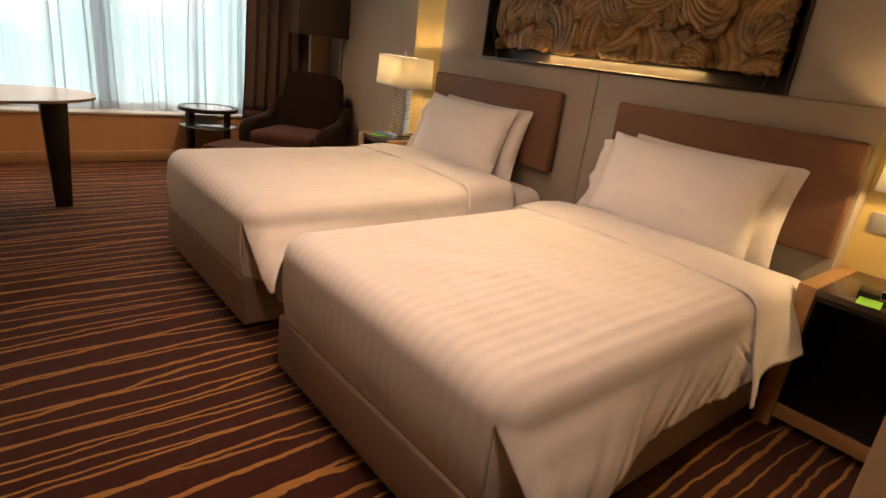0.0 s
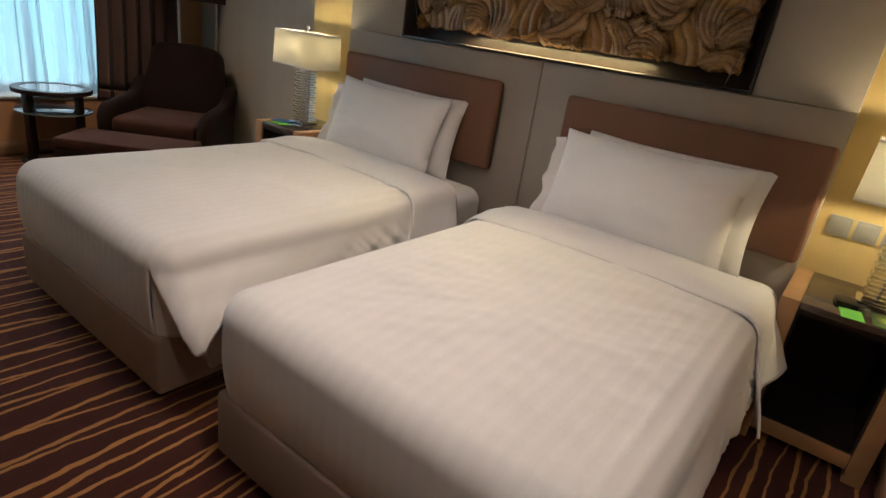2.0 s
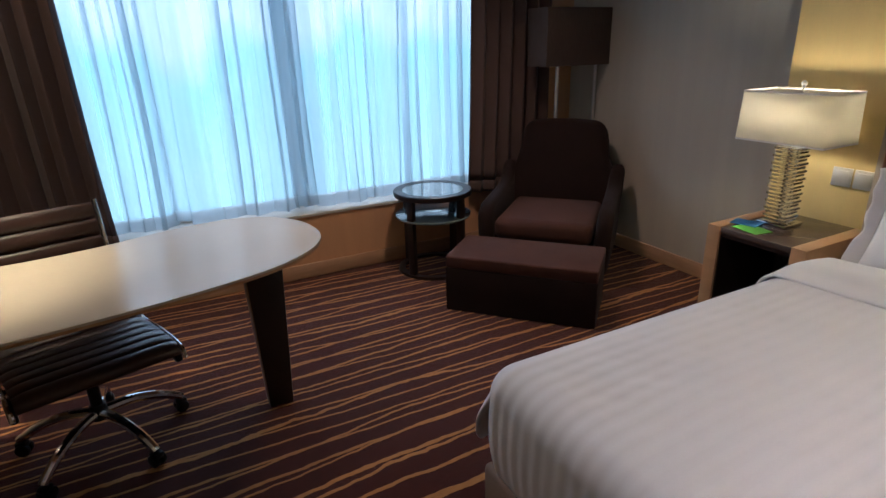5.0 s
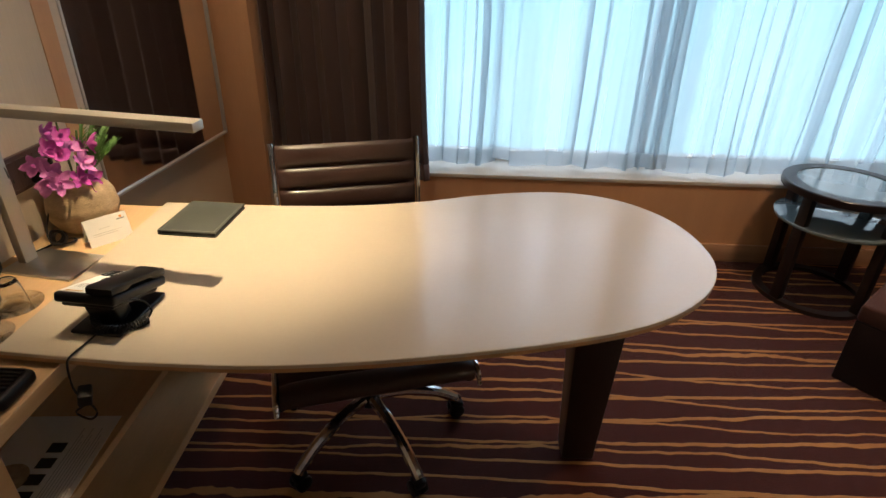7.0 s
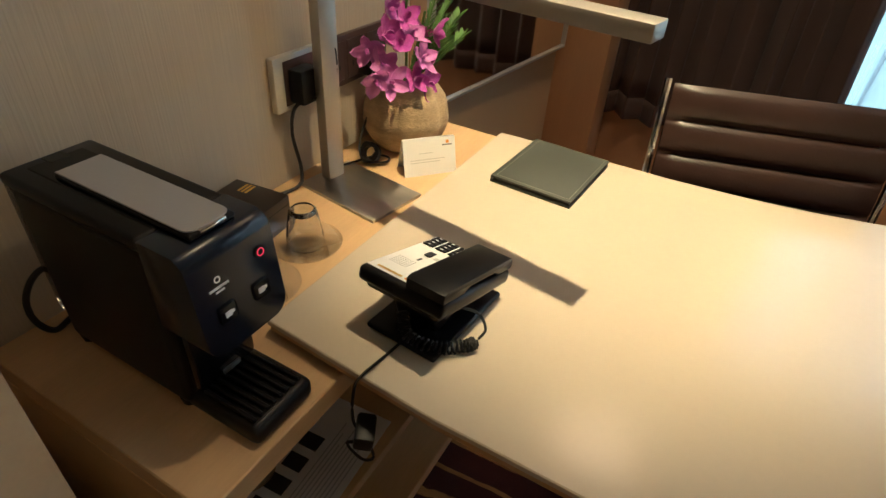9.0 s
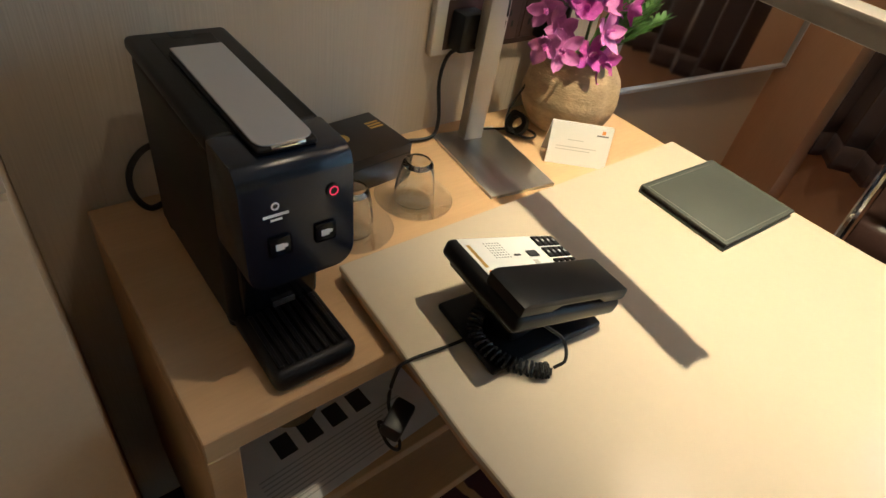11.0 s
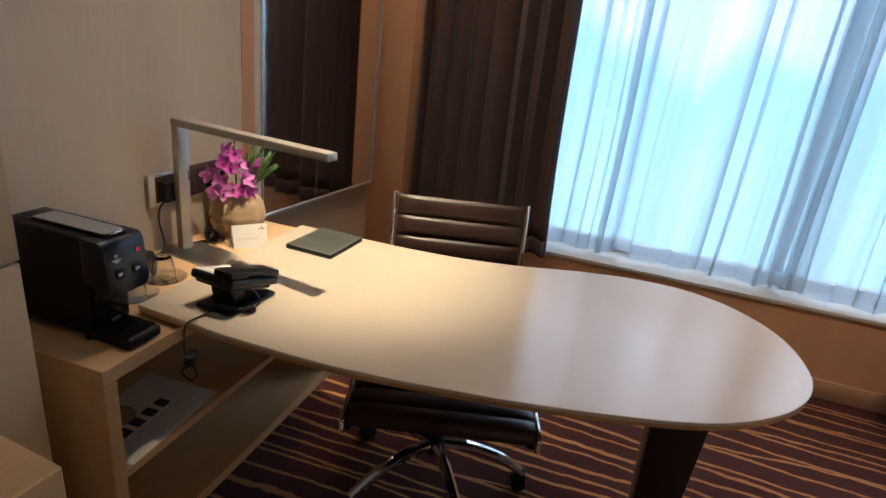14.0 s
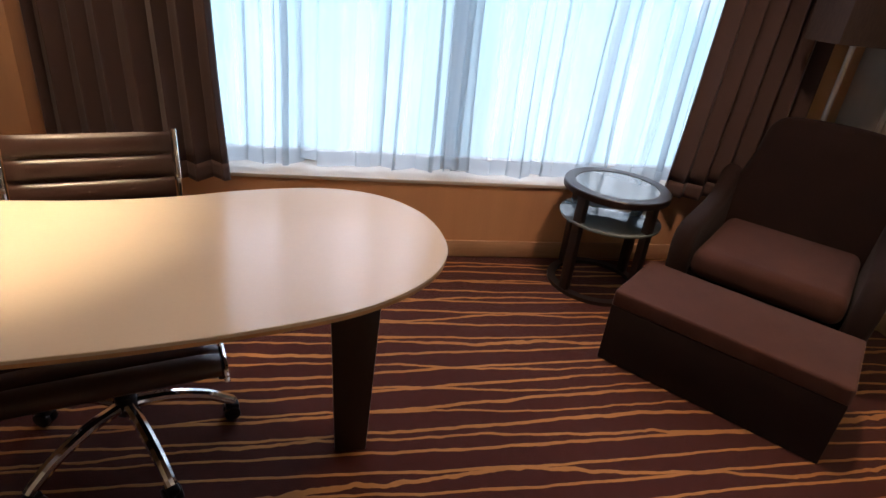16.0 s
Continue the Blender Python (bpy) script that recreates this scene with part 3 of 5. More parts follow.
def duvet(m, label, seed):
    """A duvet tucked in tight at the foot with folded corners; its sides hang loose and flare out, its head end is turned back."""
    t = thing("duvet", m, label, "duvet", "bed linen")
    hl, hw = BED_L / 2 + 0.010, BED_W / 2 + 0.010
    xh = 0.43
    top, rr = 0.614, 0.095
    cr = rr
    side = xh + hl - cr
    foot = 2 * (hw - cr)
    arc = math.pi / 2 * cr

    wrap = radians(66)

    def rim_side(q, sg):
        s = q * (side + cr * wrap)
        if s < side:
            return Vector((xh - s, sg * hw)), Vector((0, sg))
        a = (s - side) / cr
        return Vector((-hl + cr - cr * math.sin(a), sg * (hw - cr + cr * math.cos(a)))), Vector((-math.sin(a), sg * math.cos(a)))

    def rim_foot(s):
        if s < arc:
            a = s / cr
            return Vector((-hl + cr - cr * math.sin(a), -hw + cr - cr * math.cos(a))), Vector((-math.sin(a), -math.cos(a)))
        s -= arc
        if s < foot:
            return Vector((-hl, -hw + cr + s)), Vector((-1, 0))
        a = (s - foot) / cr
        return Vector((-hl + cr - cr * math.cos(a), hw - cr + cr * math.sin(a))), Vector((-math.cos(a), math.sin(a)))

    def over(p, n, v):
        """The top and its rounded edge, v from 0 at the middle line to 0.62 at the foot of the round."""
        spine = Vector((max(-hl + hw, min(p.x, xh)), 0))
        if v < 0.45:
            q2 = spine.lerp(p - n * rr, v / 0.45)
            edge = (1 - (abs(q2.y) / hw) ** 4) * (1 - max(0, -q2.x / hl) ** 5)
            crown = 0.022 * (1 - (abs(q2.y) / hw) ** 2.2) * (1 - max(0, -q2.x / hl) ** 3) + 0.012 * noise.noise((q2.x * 2.4 + seed, q2.y * 2.8, 0.2)) * edge * max(0.2, min(1, (0.30 - q2.x) / 0.25)) + 0.005 * noise.noise((q2.x * 7 + seed, q2.y * 7, 0.7)) * edge + 0.0022 * noise.noise((q2.x * 19 + q2.y * 9 + seed, q2.y * 15, 0.9)) * edge
            return Vector((q2.x, q2.y, top + crown))
        a = (v - 0.45) / 0.17 * math.pi / 2
        q2 = p - n * rr + n * rr * math.sin(a)
        return Vector((q2.x, q2.y, top - rr + rr * math.cos(a)))

    def hang(sg):
        def f(u, v):
            p, n = rim_side(u, sg)
            if v <= 0.62:
                return over(p, n, v)
            k = (v - 0.62) / 0.38
            flare = max(0, (u - 0.45) / 0.55)
            flare = flare * flare * (3 - 2 * flare)
            out = (0.035 + 0.085 * flare) * math.sin(k * math.pi / 2) ** 1.1
            out += k * (0.020 * noise.noise((u * 6 + seed, 1.3, sg)) + 0.010 * noise.noise((u * 15 - k * 2, seed, sg)))
            head = max(0, 1 - u / 0.45)
            out += head * 0.017 * min(1, k * 3) * (1 - abs(noise.noise((u * 26 + k * 4.5, seed, sg + 1.0))) * 3.2)
            out += 0.010 * k * (0.4 - abs(noise.noise((u * 17 - k * 3, seed + 4, sg))) * 2) * (1 - 0.5 * flare)
            bottom = 0.300 - 0.050 * flare + 0.016 * noise.noise((u * 4, seed, 3 + sg))
            corner = max(0, (u - 0.90) / 0.10)
            shift = 0.050 * k ** 1.3 * corner
            z = (top - rr) + (bottom - top + rr) * k
            z += 0.035 * max(0, (u - 0.955) / 0.045) ** 2 * max(0, k - 0.75) * 4
            return Vector((p.x + shift, p.y + sg * (out + corner ** 2 * 0.045 * k ** 0.8), z))
        return sheet(f, 130, 54)

    def tucked(u, v):
        lo = cr * wrap
        p, n = rim_foot(lo + u * (2 * arc + foot - 2 * lo))
        if v <= 0.62:
            return over(p, n, v)
        k = (v - 0.62) / 0.38
        out = 0.006 * math.sin(k * math.pi) - 0.016 * k ** 3 + 0.004 * noise.noise((p.y * 5, seed, k)) * k
        q2 = p + n * out
        return Vector((q2.x, q2.y, (top - rr) + (0.268 - top + rr) * k))

    def corner_under(sg):
        def f(u, v):
            p, n = rim_side(1 - 0.09 * u, sg)
            q2 = p - n * (0.005 + 0.012 * v ** 3)
            return Vector((q2.x, q2.y, (top - rr) * (1 - v) + 0.268 * v - 0.006))
        return sheet(f, 14, 16)

    cover = joined(hang(-1), hang(1), sheet(tucked, 110, 54), corner_under(-1), corner_under(1))
    bmesh.ops.remove_doubles(cover, verts=cover.verts, dist=0.0005)
    part("cover", cover, M_LINEN, t, "white cotton cover with faint satin stripes", sharp=60, solid=0.006)

    x0, x1 = 0.30, 0.66

    def band(u, v):
        s = (v - 0.5) * 2
        x = x0 + (x1 - x0) * u
        rr = 0.080
        flat = hw - rr
        drop = 0.230 + 0.045 * (1 - u)
        ln = flat + math.pi / 2 * rr + drop
        d = abs(s) * ln
        sg = 1 if s > 0 else -1
        puff = 0.014 * abs(math.sin(math.pi * min(1, u * 1.02))) + 0.006 * noise.noise((x * 9, s * 4, seed + 2))
        z0 = top + 0.010 + puff
        hang_x = x
        if d < flat:
            return Vector((x + 0.012 * noise.noise((s * 3, seed, 5)), sg * d, z0 + 0.012 * (1 - (d / flat) ** 3)))
        d -= flat
        r2 = rr + 0.008 + puff * 0.4
        if d < math.pi / 2 * rr:
            a = d / rr
            return Vector((x + 0.012 * noise.noise((s * 3, seed, 5)), sg * (flat + r2 * math.sin(a)), z0 - r2 + r2 * math.cos(a)))
        k = (d - math.pi / 2 * rr) / drop
        hang_x = x - 0.10 * k * (1 - 0.35 * u) + 0.012 * noise.noise((s * 3, seed, 5))
        wave = 0.03 * k * math.sin(u * 6.0 + seed) + 0.075 * k + 0.012 * k * noise.noise((u * 6, k * 2, seed))
        return Vector((hang_x, sg * (flat + r2 + wave), z0 - r2 - k * drop * (0.86 + 0.14 * math.cos(u * 3.0))))

    part("turned_back_edge", sheet(band, 26, 110), M_SHEET, t, "turned-back white duvet edge", sharp=60, solid=0.010)
    return t


def pillow(m, label, seed, w=0.885, h=0.485, d=0.185):
    t = thing("pillow", m, label, "pillow", "bed pillows")
    n = 30
    bm = bmesh.new()
    for sgn in (1, -1):
        rows = []
        for j in range(n + 1):
            row = []
            for i in range(n + 1):
                u, v = 2 * i / n - 1, 2 * j / n - 1
                fu, fv = 1 - abs(u) ** 3.0, 1 - abs(v) ** 2.6
                th = d / 2 * (max(0, fu) ** 0.55) * (max(0, fv) ** 0.6)
                th *= 1 + 0.10 * noise.noise((u * 2 + seed, v * 2, sgn))
                sx = 1 - 0.055 * (1 - abs(v) ** 2.0)
                sy = 1 - 0.085 * (1 - abs(u) ** 2.4) - 0.03 * noise.noise((u * 1.6, seed, 1))
                cr = 0.006 * noise.noise((u * 6 + seed, v * 6, sgn * 3)) * (fu * fv) ** 0.3
                row.append(bm.verts.new((sgn * (th + cr * (th > 0.004)), u * w / 2 * sx, v * h / 2 * sy + h / 2)))
            rows.append(row)
        for j in range(n):
            for i in range(n):
                bm.faces.new((rows[j][i], rows[j][i + 1], rows[j + 1][i + 1], rows[j + 1][i]))
    bmesh.ops.remove_doubles(bm, verts=bm.verts, dist=0.0008)
    case = part("case", bm, M_SHEET, t, sharp=80)

    def open_end(u, v):
        s = 2 * v - 1
        y = w / 2 * (0.945 + 0.045 * abs(s) ** 2) + u * (0.050 + 0.016 * noise.noise((v * 5, seed, 2.0)))
        return Vector((0.020 * (1 - u) * (1 - s * s) + u * 0.022 * noise.noise((v * 7, seed, 4.0)) - 0.012 * u, y, h * 0.46 + s * h / 2 * (0.88 - 0.06 * u)))

    part("case_end", sheet(open_end, 6, 28), M_SHEET, case, "open frilled end of the pillowcase", sharp=80, solid=0.004)
    return t


BED_X = 2.485
for by, py, lab in ((3.478, 3.478, "made-up twin bed on a taupe divan base beside the window bay"), (1.905, 1.878, "made-up twin bed on a taupe divan base by the end wall")):
    bed(pose(BED_X, by, 0), lab)
    duvet(pose(BED_X, by, 0), "white striped cotton duvet spread over a twin bed", by)
    pillow(pose(3.300, py - 0.004, 0.568, 0, 15), "plump white pillow leaning against the headboard", by, 0.855)
    pillow(pose(3.180, py + 0.068, 0.564, 0, 20), "plump white pillow propped in front of another", by + 4, 0.87, 0.495)


def headboard(y0, y1):
    t = thing("headboard", pose(3.455, (y0 + y1) / 2, 0.676), "padded brown leather headboard on the taupe wall panel", "headboard", "headboards")
    w = (y1 - y0) / 2
    part("padding", box(-0.035, 0.014, -w, w, 0, 0.497, 0.022, 4), M_HEADB, t, "padded brown leather front")
    part("backing_board", box(0.008, 0.0275, -w + 0.015, w - 0.015, 0.012, 0.485, 0.002), M_DARKWOOD, t, "dark backing board")


headboard(2.862, 4.075)
headboard(1.275, 2.462)

# panelled wall behind the headboards, with a recess for the carved panel
AY0, AY1, AZ0, AZ1 = 1.66, 3.656, 1.312, 2.12
PXF = 3.487
for nm, b in (("wall_panel", box(PXF, EX, 2.669, 4.12, 0.05, AZ0 - 0.004, 0.003)), ("wall_panel", box(PXF, EX, 1.27, 2.664, 0.05, AZ0 - 0.004, 0.003)),
              ("wall_panel", box(PXF, EX, AY1 + 0.002, 4.12, AZ0, H, 0.003)), ("wall_panel", box(PXF, EX, 1.27, AY0 - 0.002, AZ0, H, 0.003)), ("wall_panel", box(PXF, EX, AY0, AY1, AZ1 + 0.002, H, 0.003))):
    setting(nm, b, M_PANEL, "taupe fabric-faced wall panel with thin joints")


def carved_panel():
    t = thing("carved_wall_panel", pose(EX, (AY0 + AY1) / 2, AZ0), "carved teak relief of ribbed plumes in a near-black frame", "wall art")
    w, h = (AY1 - AY0) / 2, AZ1 - AZ0
    part("backing", box(-0.006, -0.001, -w + 0.012, w - 0.012, 0.012, h - 0.012), M_FRAME, t)
    for b in (box(-0.135, 0, -w, -w + 0.012, 0, h, 0.002), box(-0.135, 0, w - 0.012, w, 0, h, 0.002), box(-0.135, 0, -w + 0.012, w - 0.012, 0, 0.012, 0.002), box(-0.135, 0, -w + 0.012, w - 0.012, h - 0.012, h, 0.002)):
        part("frame_board", b, M_FRAME, t)
    rng = random.Random(9)
    y0, y1, z0, z1 = -w + 0.075, w - 0.075, 0.090, h - 0.05
    nu, nv = 620, 230
    Y, Z = np.meshgrid(np.linspace(y0, y1, nu + 1), np.linspace(z0, z1, nv + 1))
    depth = 0.006 + 0.010 * np.abs(np.sin(Y * 60 + 3 * np.sin(Z * 14)))
    for i in range(92):
        a, c = rng.uniform(y0, y1), rng.uniform(z0 - 0.04, z1)
        D = np.hypot(Y - a, Z - c)
        ang = np.arctan2(Z - c, Y - a)
        lift = 0.010 + 0.016 * rng.random()
        if i % 6:
            # a plume: ribs that spread from its root and bend as they run out
            r, th, bend, half = rng.uniform(0.18, 0.36), rng.uniform(-0.9, 4.0), rng.choice((-1, 1)) * rng.uniform(2.5, 6.5), rng.uniform(0.40, 0.75)
            dev = (ang - th - bend * D + math.pi) % (2 * math.pi) - math.pi
            k = np.clip(dev / half, -1, 1)
            inside = (np.abs(dev) < half) & (D < r * (1 - 0.35 * np.abs(k) ** 1.5)) & (D > 0.02)
            rib = np.abs(np.cos(k * math.pi * 3.0)) ** 0.8
            fall = np.clip((1 - np.abs(k)) * 6, 0, 1) ** 0.5 * np.clip((r - D) / 0.03, 0, 1) ** 0.5
            v = lift + 0.036 * rib * fall * np.clip(D / 0.07, 0.3, 1)
        else:
            # a curl: a tight raised spiral
            r, sg = rng.uniform(0.030, 0.055), rng.choice((-1, 1))
            inside = D < r
            turn = D / 0.018 + sg * ang / (2 * math.pi) + rng.random()
            rib = np.abs(np.sin(turn * math.pi)) ** 0.6
            v = lift + 0.012 + 0.034 * rib * np.clip((r - D) / 0.012, 0, 1) ** 0.5
        depth = np.where(inside, v, depth)
    lower = 0.013 * np.abs(np.sin(Y * 19 + 2 * np.sin(Y * 7))) * np.clip(1 - (Z - z0) / 0.08, 0, 1)

    def relief(u, v):
        i, j = round(u * nu), round(v * nv)
        return Vector((-0.036 - float(depth[j, i]), float(Y[j, i]), float(Z[j, i] - lower[j, i])))

    part("relief", sheet(relief, nu, nv), M_CARVED, t, "carved teak relief of ribbed plumes and curls", sharp=60, solid=0.03)
    for sy in (-1, 1):
        y = sy * (w - 0.12)
        part("lamp_arm", tube([(-0.11, y, 0.012), (-0.125, y + sy * 0.03, 0.14), (-0.13, y + sy * 0.05, 0.26), (-0.14, y, 0.33), (-0.145, y - sy * 0.09, 0.31)], 0.0022), M_BROWNPLATE, t, "thin bent metal lamp arm")
    return t


carved_panel()


# ---- bedside ----
def nightstand(m, label, group="nightstands"):
    t = thing("nightstand", m, label, "nightstand", group)
    w, d, h = 0.235, 0.245, 0.632
    for sy in (-1, 1):
        part("side_panel", box(-d, d, sy * w - (0.065 if sy > 0 else 0), sy * w + (0.065 if sy < 0 else 0), 0.0, h, 0.003), M_OAK, t, "honey veneer side panel")
    part("top", box(-d + 0.004, d, -w + 0.067, w - 0.067, h - 0.03, h - 0.003, 0.002), M_BROWNGLASS, t, "brown lacquered glass top")
    part("bottom_shelf", box(-d + 0.01, d, -w + 0.066, w - 0.066, 0.05, 0.115, 0.002), M_OAK, t)
    part("back_panel", box(d - 0.02, d - 0.002, -w + 0.066, w - 0.066, 0.116, h - 0.032), M_DARKWOOD, t)
    for sy in (-1, 1):
        part("lining", box(-d + 0.012, d - 0.022, sy * (w - 0.069) - 0.003, sy * (w - 0.069) + 0.003, 0.117, h - 0.032), M_DARKWOOD, t, "dark lining of the open niche")
    part("floor_lining", box(-d + 0.014, d - 0.022, -w + 0.074, w - 0.074, 0.1155, 0.121, 0.001, 1), M_DARKWOOD, t, "dark lining of the open niche")
    part("upper_panel", box(-d + 0.012, d - 0.022, -w + 0.074, w - 0.074, h - 0.05, h - 0.032), M_DARKWOOD, t)
    return t


nightstand(pose(3.357, 4.36, 0), "honey veneer nightstand with dark open niche beside the window bay")
nightstand(pose(3.357, 1.035, 0), "honey veneer nightstand with dark open niche beside the end wall")


def table_lamp(c):
    t = thing("table_lamp", pose(c[0], c[1], 0.631), "lit table lamp with cream rectangular shade and stacked clear plates", "table lamp", "bedside lamps")
    part("foot_plate", box(-0.07, 0.07, -0.07, 0.07, 0, 0.014, 0.002), M_CHROME, t)
    n = 20
    pl = None
    for i in range(n):
        z = 0.020 + i * 0.0176
        k = 0.048 + (0.006 if i % 2 else 0.0)
        p = part("plate", box(-k, k, -k, k, 0, 0.0105, 0.0016, 1), M_ACRYLIC, t, "clear acrylic plate") if i < 2 else None
        if p is None:
            p = pl[i % 2].copy()
            scene.collection.objects.link(p)
        p.location = (0, 0, z)
        p.rotation_euler = (0, 0, 0)
        pl = pl or {}
        pl[i % 2] = p
    part("rod", cyl(0.006, 0.006, 0.014, 0.625, 10), M_CHROME, t)
    a, b, z0, z1 = 0.128, 0.20, 0.392, 0.608
    walls = bmesh.new()
    lo = [walls.verts.new((x, y, z0)) for x, y in ((-a, -b), (a, -b), (a, b), (-a, b))]
    hi = [walls.verts.new((x * 0.95, y * 0.97, z1)) for x, y in ((-a, -b), (a, -b), (a, b), (-a, b))]
    for i in range(4):
        walls.faces.new((lo[i], lo[(i + 1) % 4], hi[(i + 1) % 4], hi[i]))
    part("shade", walls, M_SHADE, t, "cream fabric shade", sharp=20, solid=0.003)
    for z, k, q in ((z0, 1, 1), (z1, 0.95, 0.97)):
        part("shade_trim", joined(*(box(x0, x1, y0, y1, z - 0.004, z + 0.004, 0.001, 1) for x0, x1, y0, y1 in ((-a * k - 0.003, -a * k + 0.002, -b * q, b * q), (a * k - 0.002, a * k + 0.003, -b * q, b * q), (-a * k, a * k, -b * q - 0.003, -b * q + 0.002), (-a * k, a * k, b * q - 0.002, b * q + 0.003)))), M_SHEET, t)
    part("spider", joined(box(-a * 0.95, a * 0.95, -0.003, 0.003, z1 - 0.006, z1 - 0.001), box(-0.003, 0.003, -b * 0.97, b * 0.97, z1 - 0.012, z1 - 0.007)), M_CHROME, t)
    part("finial", lathe([(0.0, 0.0), (0.008, 0.0), (0.006, 0.008), (0.013, 0.016), (0.013, 0.024), (0.0, 0.033)], 16), M_SHEET, t, "white round finial", m=pose(0, 0, 0.622))
    return t


for c in (LAMP_A, LAMP_B):
    table_lamp(c)


def flat_card(name, m, w, d, material, label, category, h=0.002):
    t = thing(name, m, label, category)
    part("sheet", box(-w / 2, w / 2, -d / 2, d / 2, 0, h, 0.0004, 1), material, t)
    return t


TOPZ = 0.631
flat_card("notice_card", pose(3.16, 1.045, TOPZ, 0, 0, 8), 0.11, 0.075, M_GREEN, "bright green folded card on the nightstand", "card")
b_ = thing("small_box", pose(3.255, 1.07, TOPZ, 0, 0, 8), "small black box beside a green card", "box")
part("lid", box(-0.045, 0.045, -0.035, 0.035, 0, 0.022, 0.002), M_BLACK, b_)
pc = flat_card("picture_card", pose(3.20, 0.915, TOPZ, 0, 0, 4), 0.15, 0.135, M_LEAFPRINT, "glossy card printed with a green leafy rosette", "card", 0.003)
for i in range(14):
    a = i * 2 * math.pi / 14
    part("printed_leaf", moved(prism([(0.008, 0), (0.03, 0.008), (0.058, 0), (0.03, -0.008)], 0.0032, 0.0038), pose(0, 0, 0, 0, 0, math.degrees(a))), M_PETALPRINT, pc)
part("printed_heart", cyl(0.014, 0.014, 0.0032, 0.0040, 16), M_PETALPRINT, pc)
flat_card("notice_card", pose(3.20, 4.43, TOPZ, 0, 0, -10), 0.10, 0.14, M_GREEN, "bright green card on the nightstand", "card")
flat_card("notice_card", pose(3.26, 4.50, TOPZ + 0.002, 0, 0, 12), 0.09, 0.12, M_BLUE, "blue card under the table lamp", "card", 0.003)


def wall_plate(m, label, material, key):
    t = thing("wall_switch", m, label, "switch", "wall plates")
    part("plate", box(-0.008, 0.0, -0.043, 0.043, -0.043, 0.043, 0.003), material, t)
    part("key", box(-0.012, -0.008, -0.030, 0.030, -0.030, 0.030, 0.002), key, t)
    return t


for y in (1.185, 1.085, 0.985):
    wall_plate(pose(EX - 0.0005, y, 0.85), "grey square switch plate on the wall", M_PLATE, M_PLATE)
for y in (4.30, 4.205):
    wall_plate(pose(EX - 0.0005, y, 0.85), "white square socket plate on the wall", M_SILVER, M_SILVER)


# ---- window corner ----
def drape(x0, x1, label, seed, folds):
    t = thing("drape", pose((x0 + x1) / 2, 6.43, 0.43), label, "curtain", "dark drapes")
    w, h = x1 - x0, 2.08

    def surf(u, v):
        z = v * h
        ph = u * folds * 2 * math.pi + 1.3 * noise.noise((u * 4, seed, 0)) + 0.25 * noise.noise((u * 9, seed, v * 1.5))
        amp = 0.050 * (0.8 + 0.6 * noise.noise((u * 7, seed + 3, 0.0))) * (0.75 + 0.25 * v)
        sway = 0.012 * noise.noise((u * 3, seed, v * 2)) * (1 - v)
        flare = 0.055 * (1 - v) ** 1.5 * (u if x0 < 1 else u - 1)
        return Vector((-w / 2 + u * w + flare + 0.006 * math.sin(2 * ph) + sway, amp * math.sin(ph) - 0.005, z + 0.006 * math.sin(ph * 0.5)))

    part("cloth", sheet(lambda u, v: surf(u, 0.04 + 0.96 * v), int(folds * 22), 26), M_DRAPE, t, sharp=80, solid=0.004)
    part("hem", sheet(lambda u, v: surf(u, 0.0405 * v), int(folds * 22), 3), M_DRAPE, t, "doubled hem", sharp=80, solid=0.006)
    return t


drape(-0.19, 0.510, "dark brown pleated drape drawn to one side of the window", 2.0, 7)
drape(2.90, 3.56, "dark brown pleated drape hanging behind the armchair", 7.0, 6)


def sheer(x0, x1, y, label, seed, folds):
    t = thing("sheer_curtain", pose((x0 + x1) / 2, y, SILL + 0.01), label, "curtain", "sheer curtains")
    w, h = x1 - x0, 1.96

    def surf(u, z):
        b = noise.noise((u * 5.0, seed, 0.3))
        ph = u * folds * 2 * math.pi + 5.5 * b + 1.2 * noise.noise((u * 3, seed + 9, z * 0.7))
        amp = 0.040 * max(0.22, 0.65 + 1.5 * noise.noise((u * 8.5, seed + 2, 0.12 * z)))
        tip = 0.050 * noise.noise((u * 9, seed, 1.0)) * max(0, 1 - z * 3)
        return Vector((-w / 2 + u * w + 0.85 * amp * math.sin(2 * ph + 0.4) + 0.02 * noise.noise((u * 6, seed, z * 0.9)), amp * math.sin(ph) + tip, z + max(0, 1 - z * 5) * 0.030 * max(0, 0.35 + 1.6 * noise.noise((u * 10, seed, 4.0)))))

    n = int(folds * 50)
    part("voile", sheet(lambda u, v: surf(u, 0.085 + v * (h - 0.085)), n, 20), M_SHEER, t, sharp=80)
    part("hem", sheet(lambda u, v: surf(u, v * 0.085), n, 5), M_HEM, t, "double hem of the sheer", sharp=80)
    return t


sheer(0.26, 1.74, 6.605, "white sheer voile curtain over the bright window", 1.0, 9)
sheer(1.60, 3.18, 6.565, "white sheer voile curtain overlapping its neighbour", 5.0, 10)


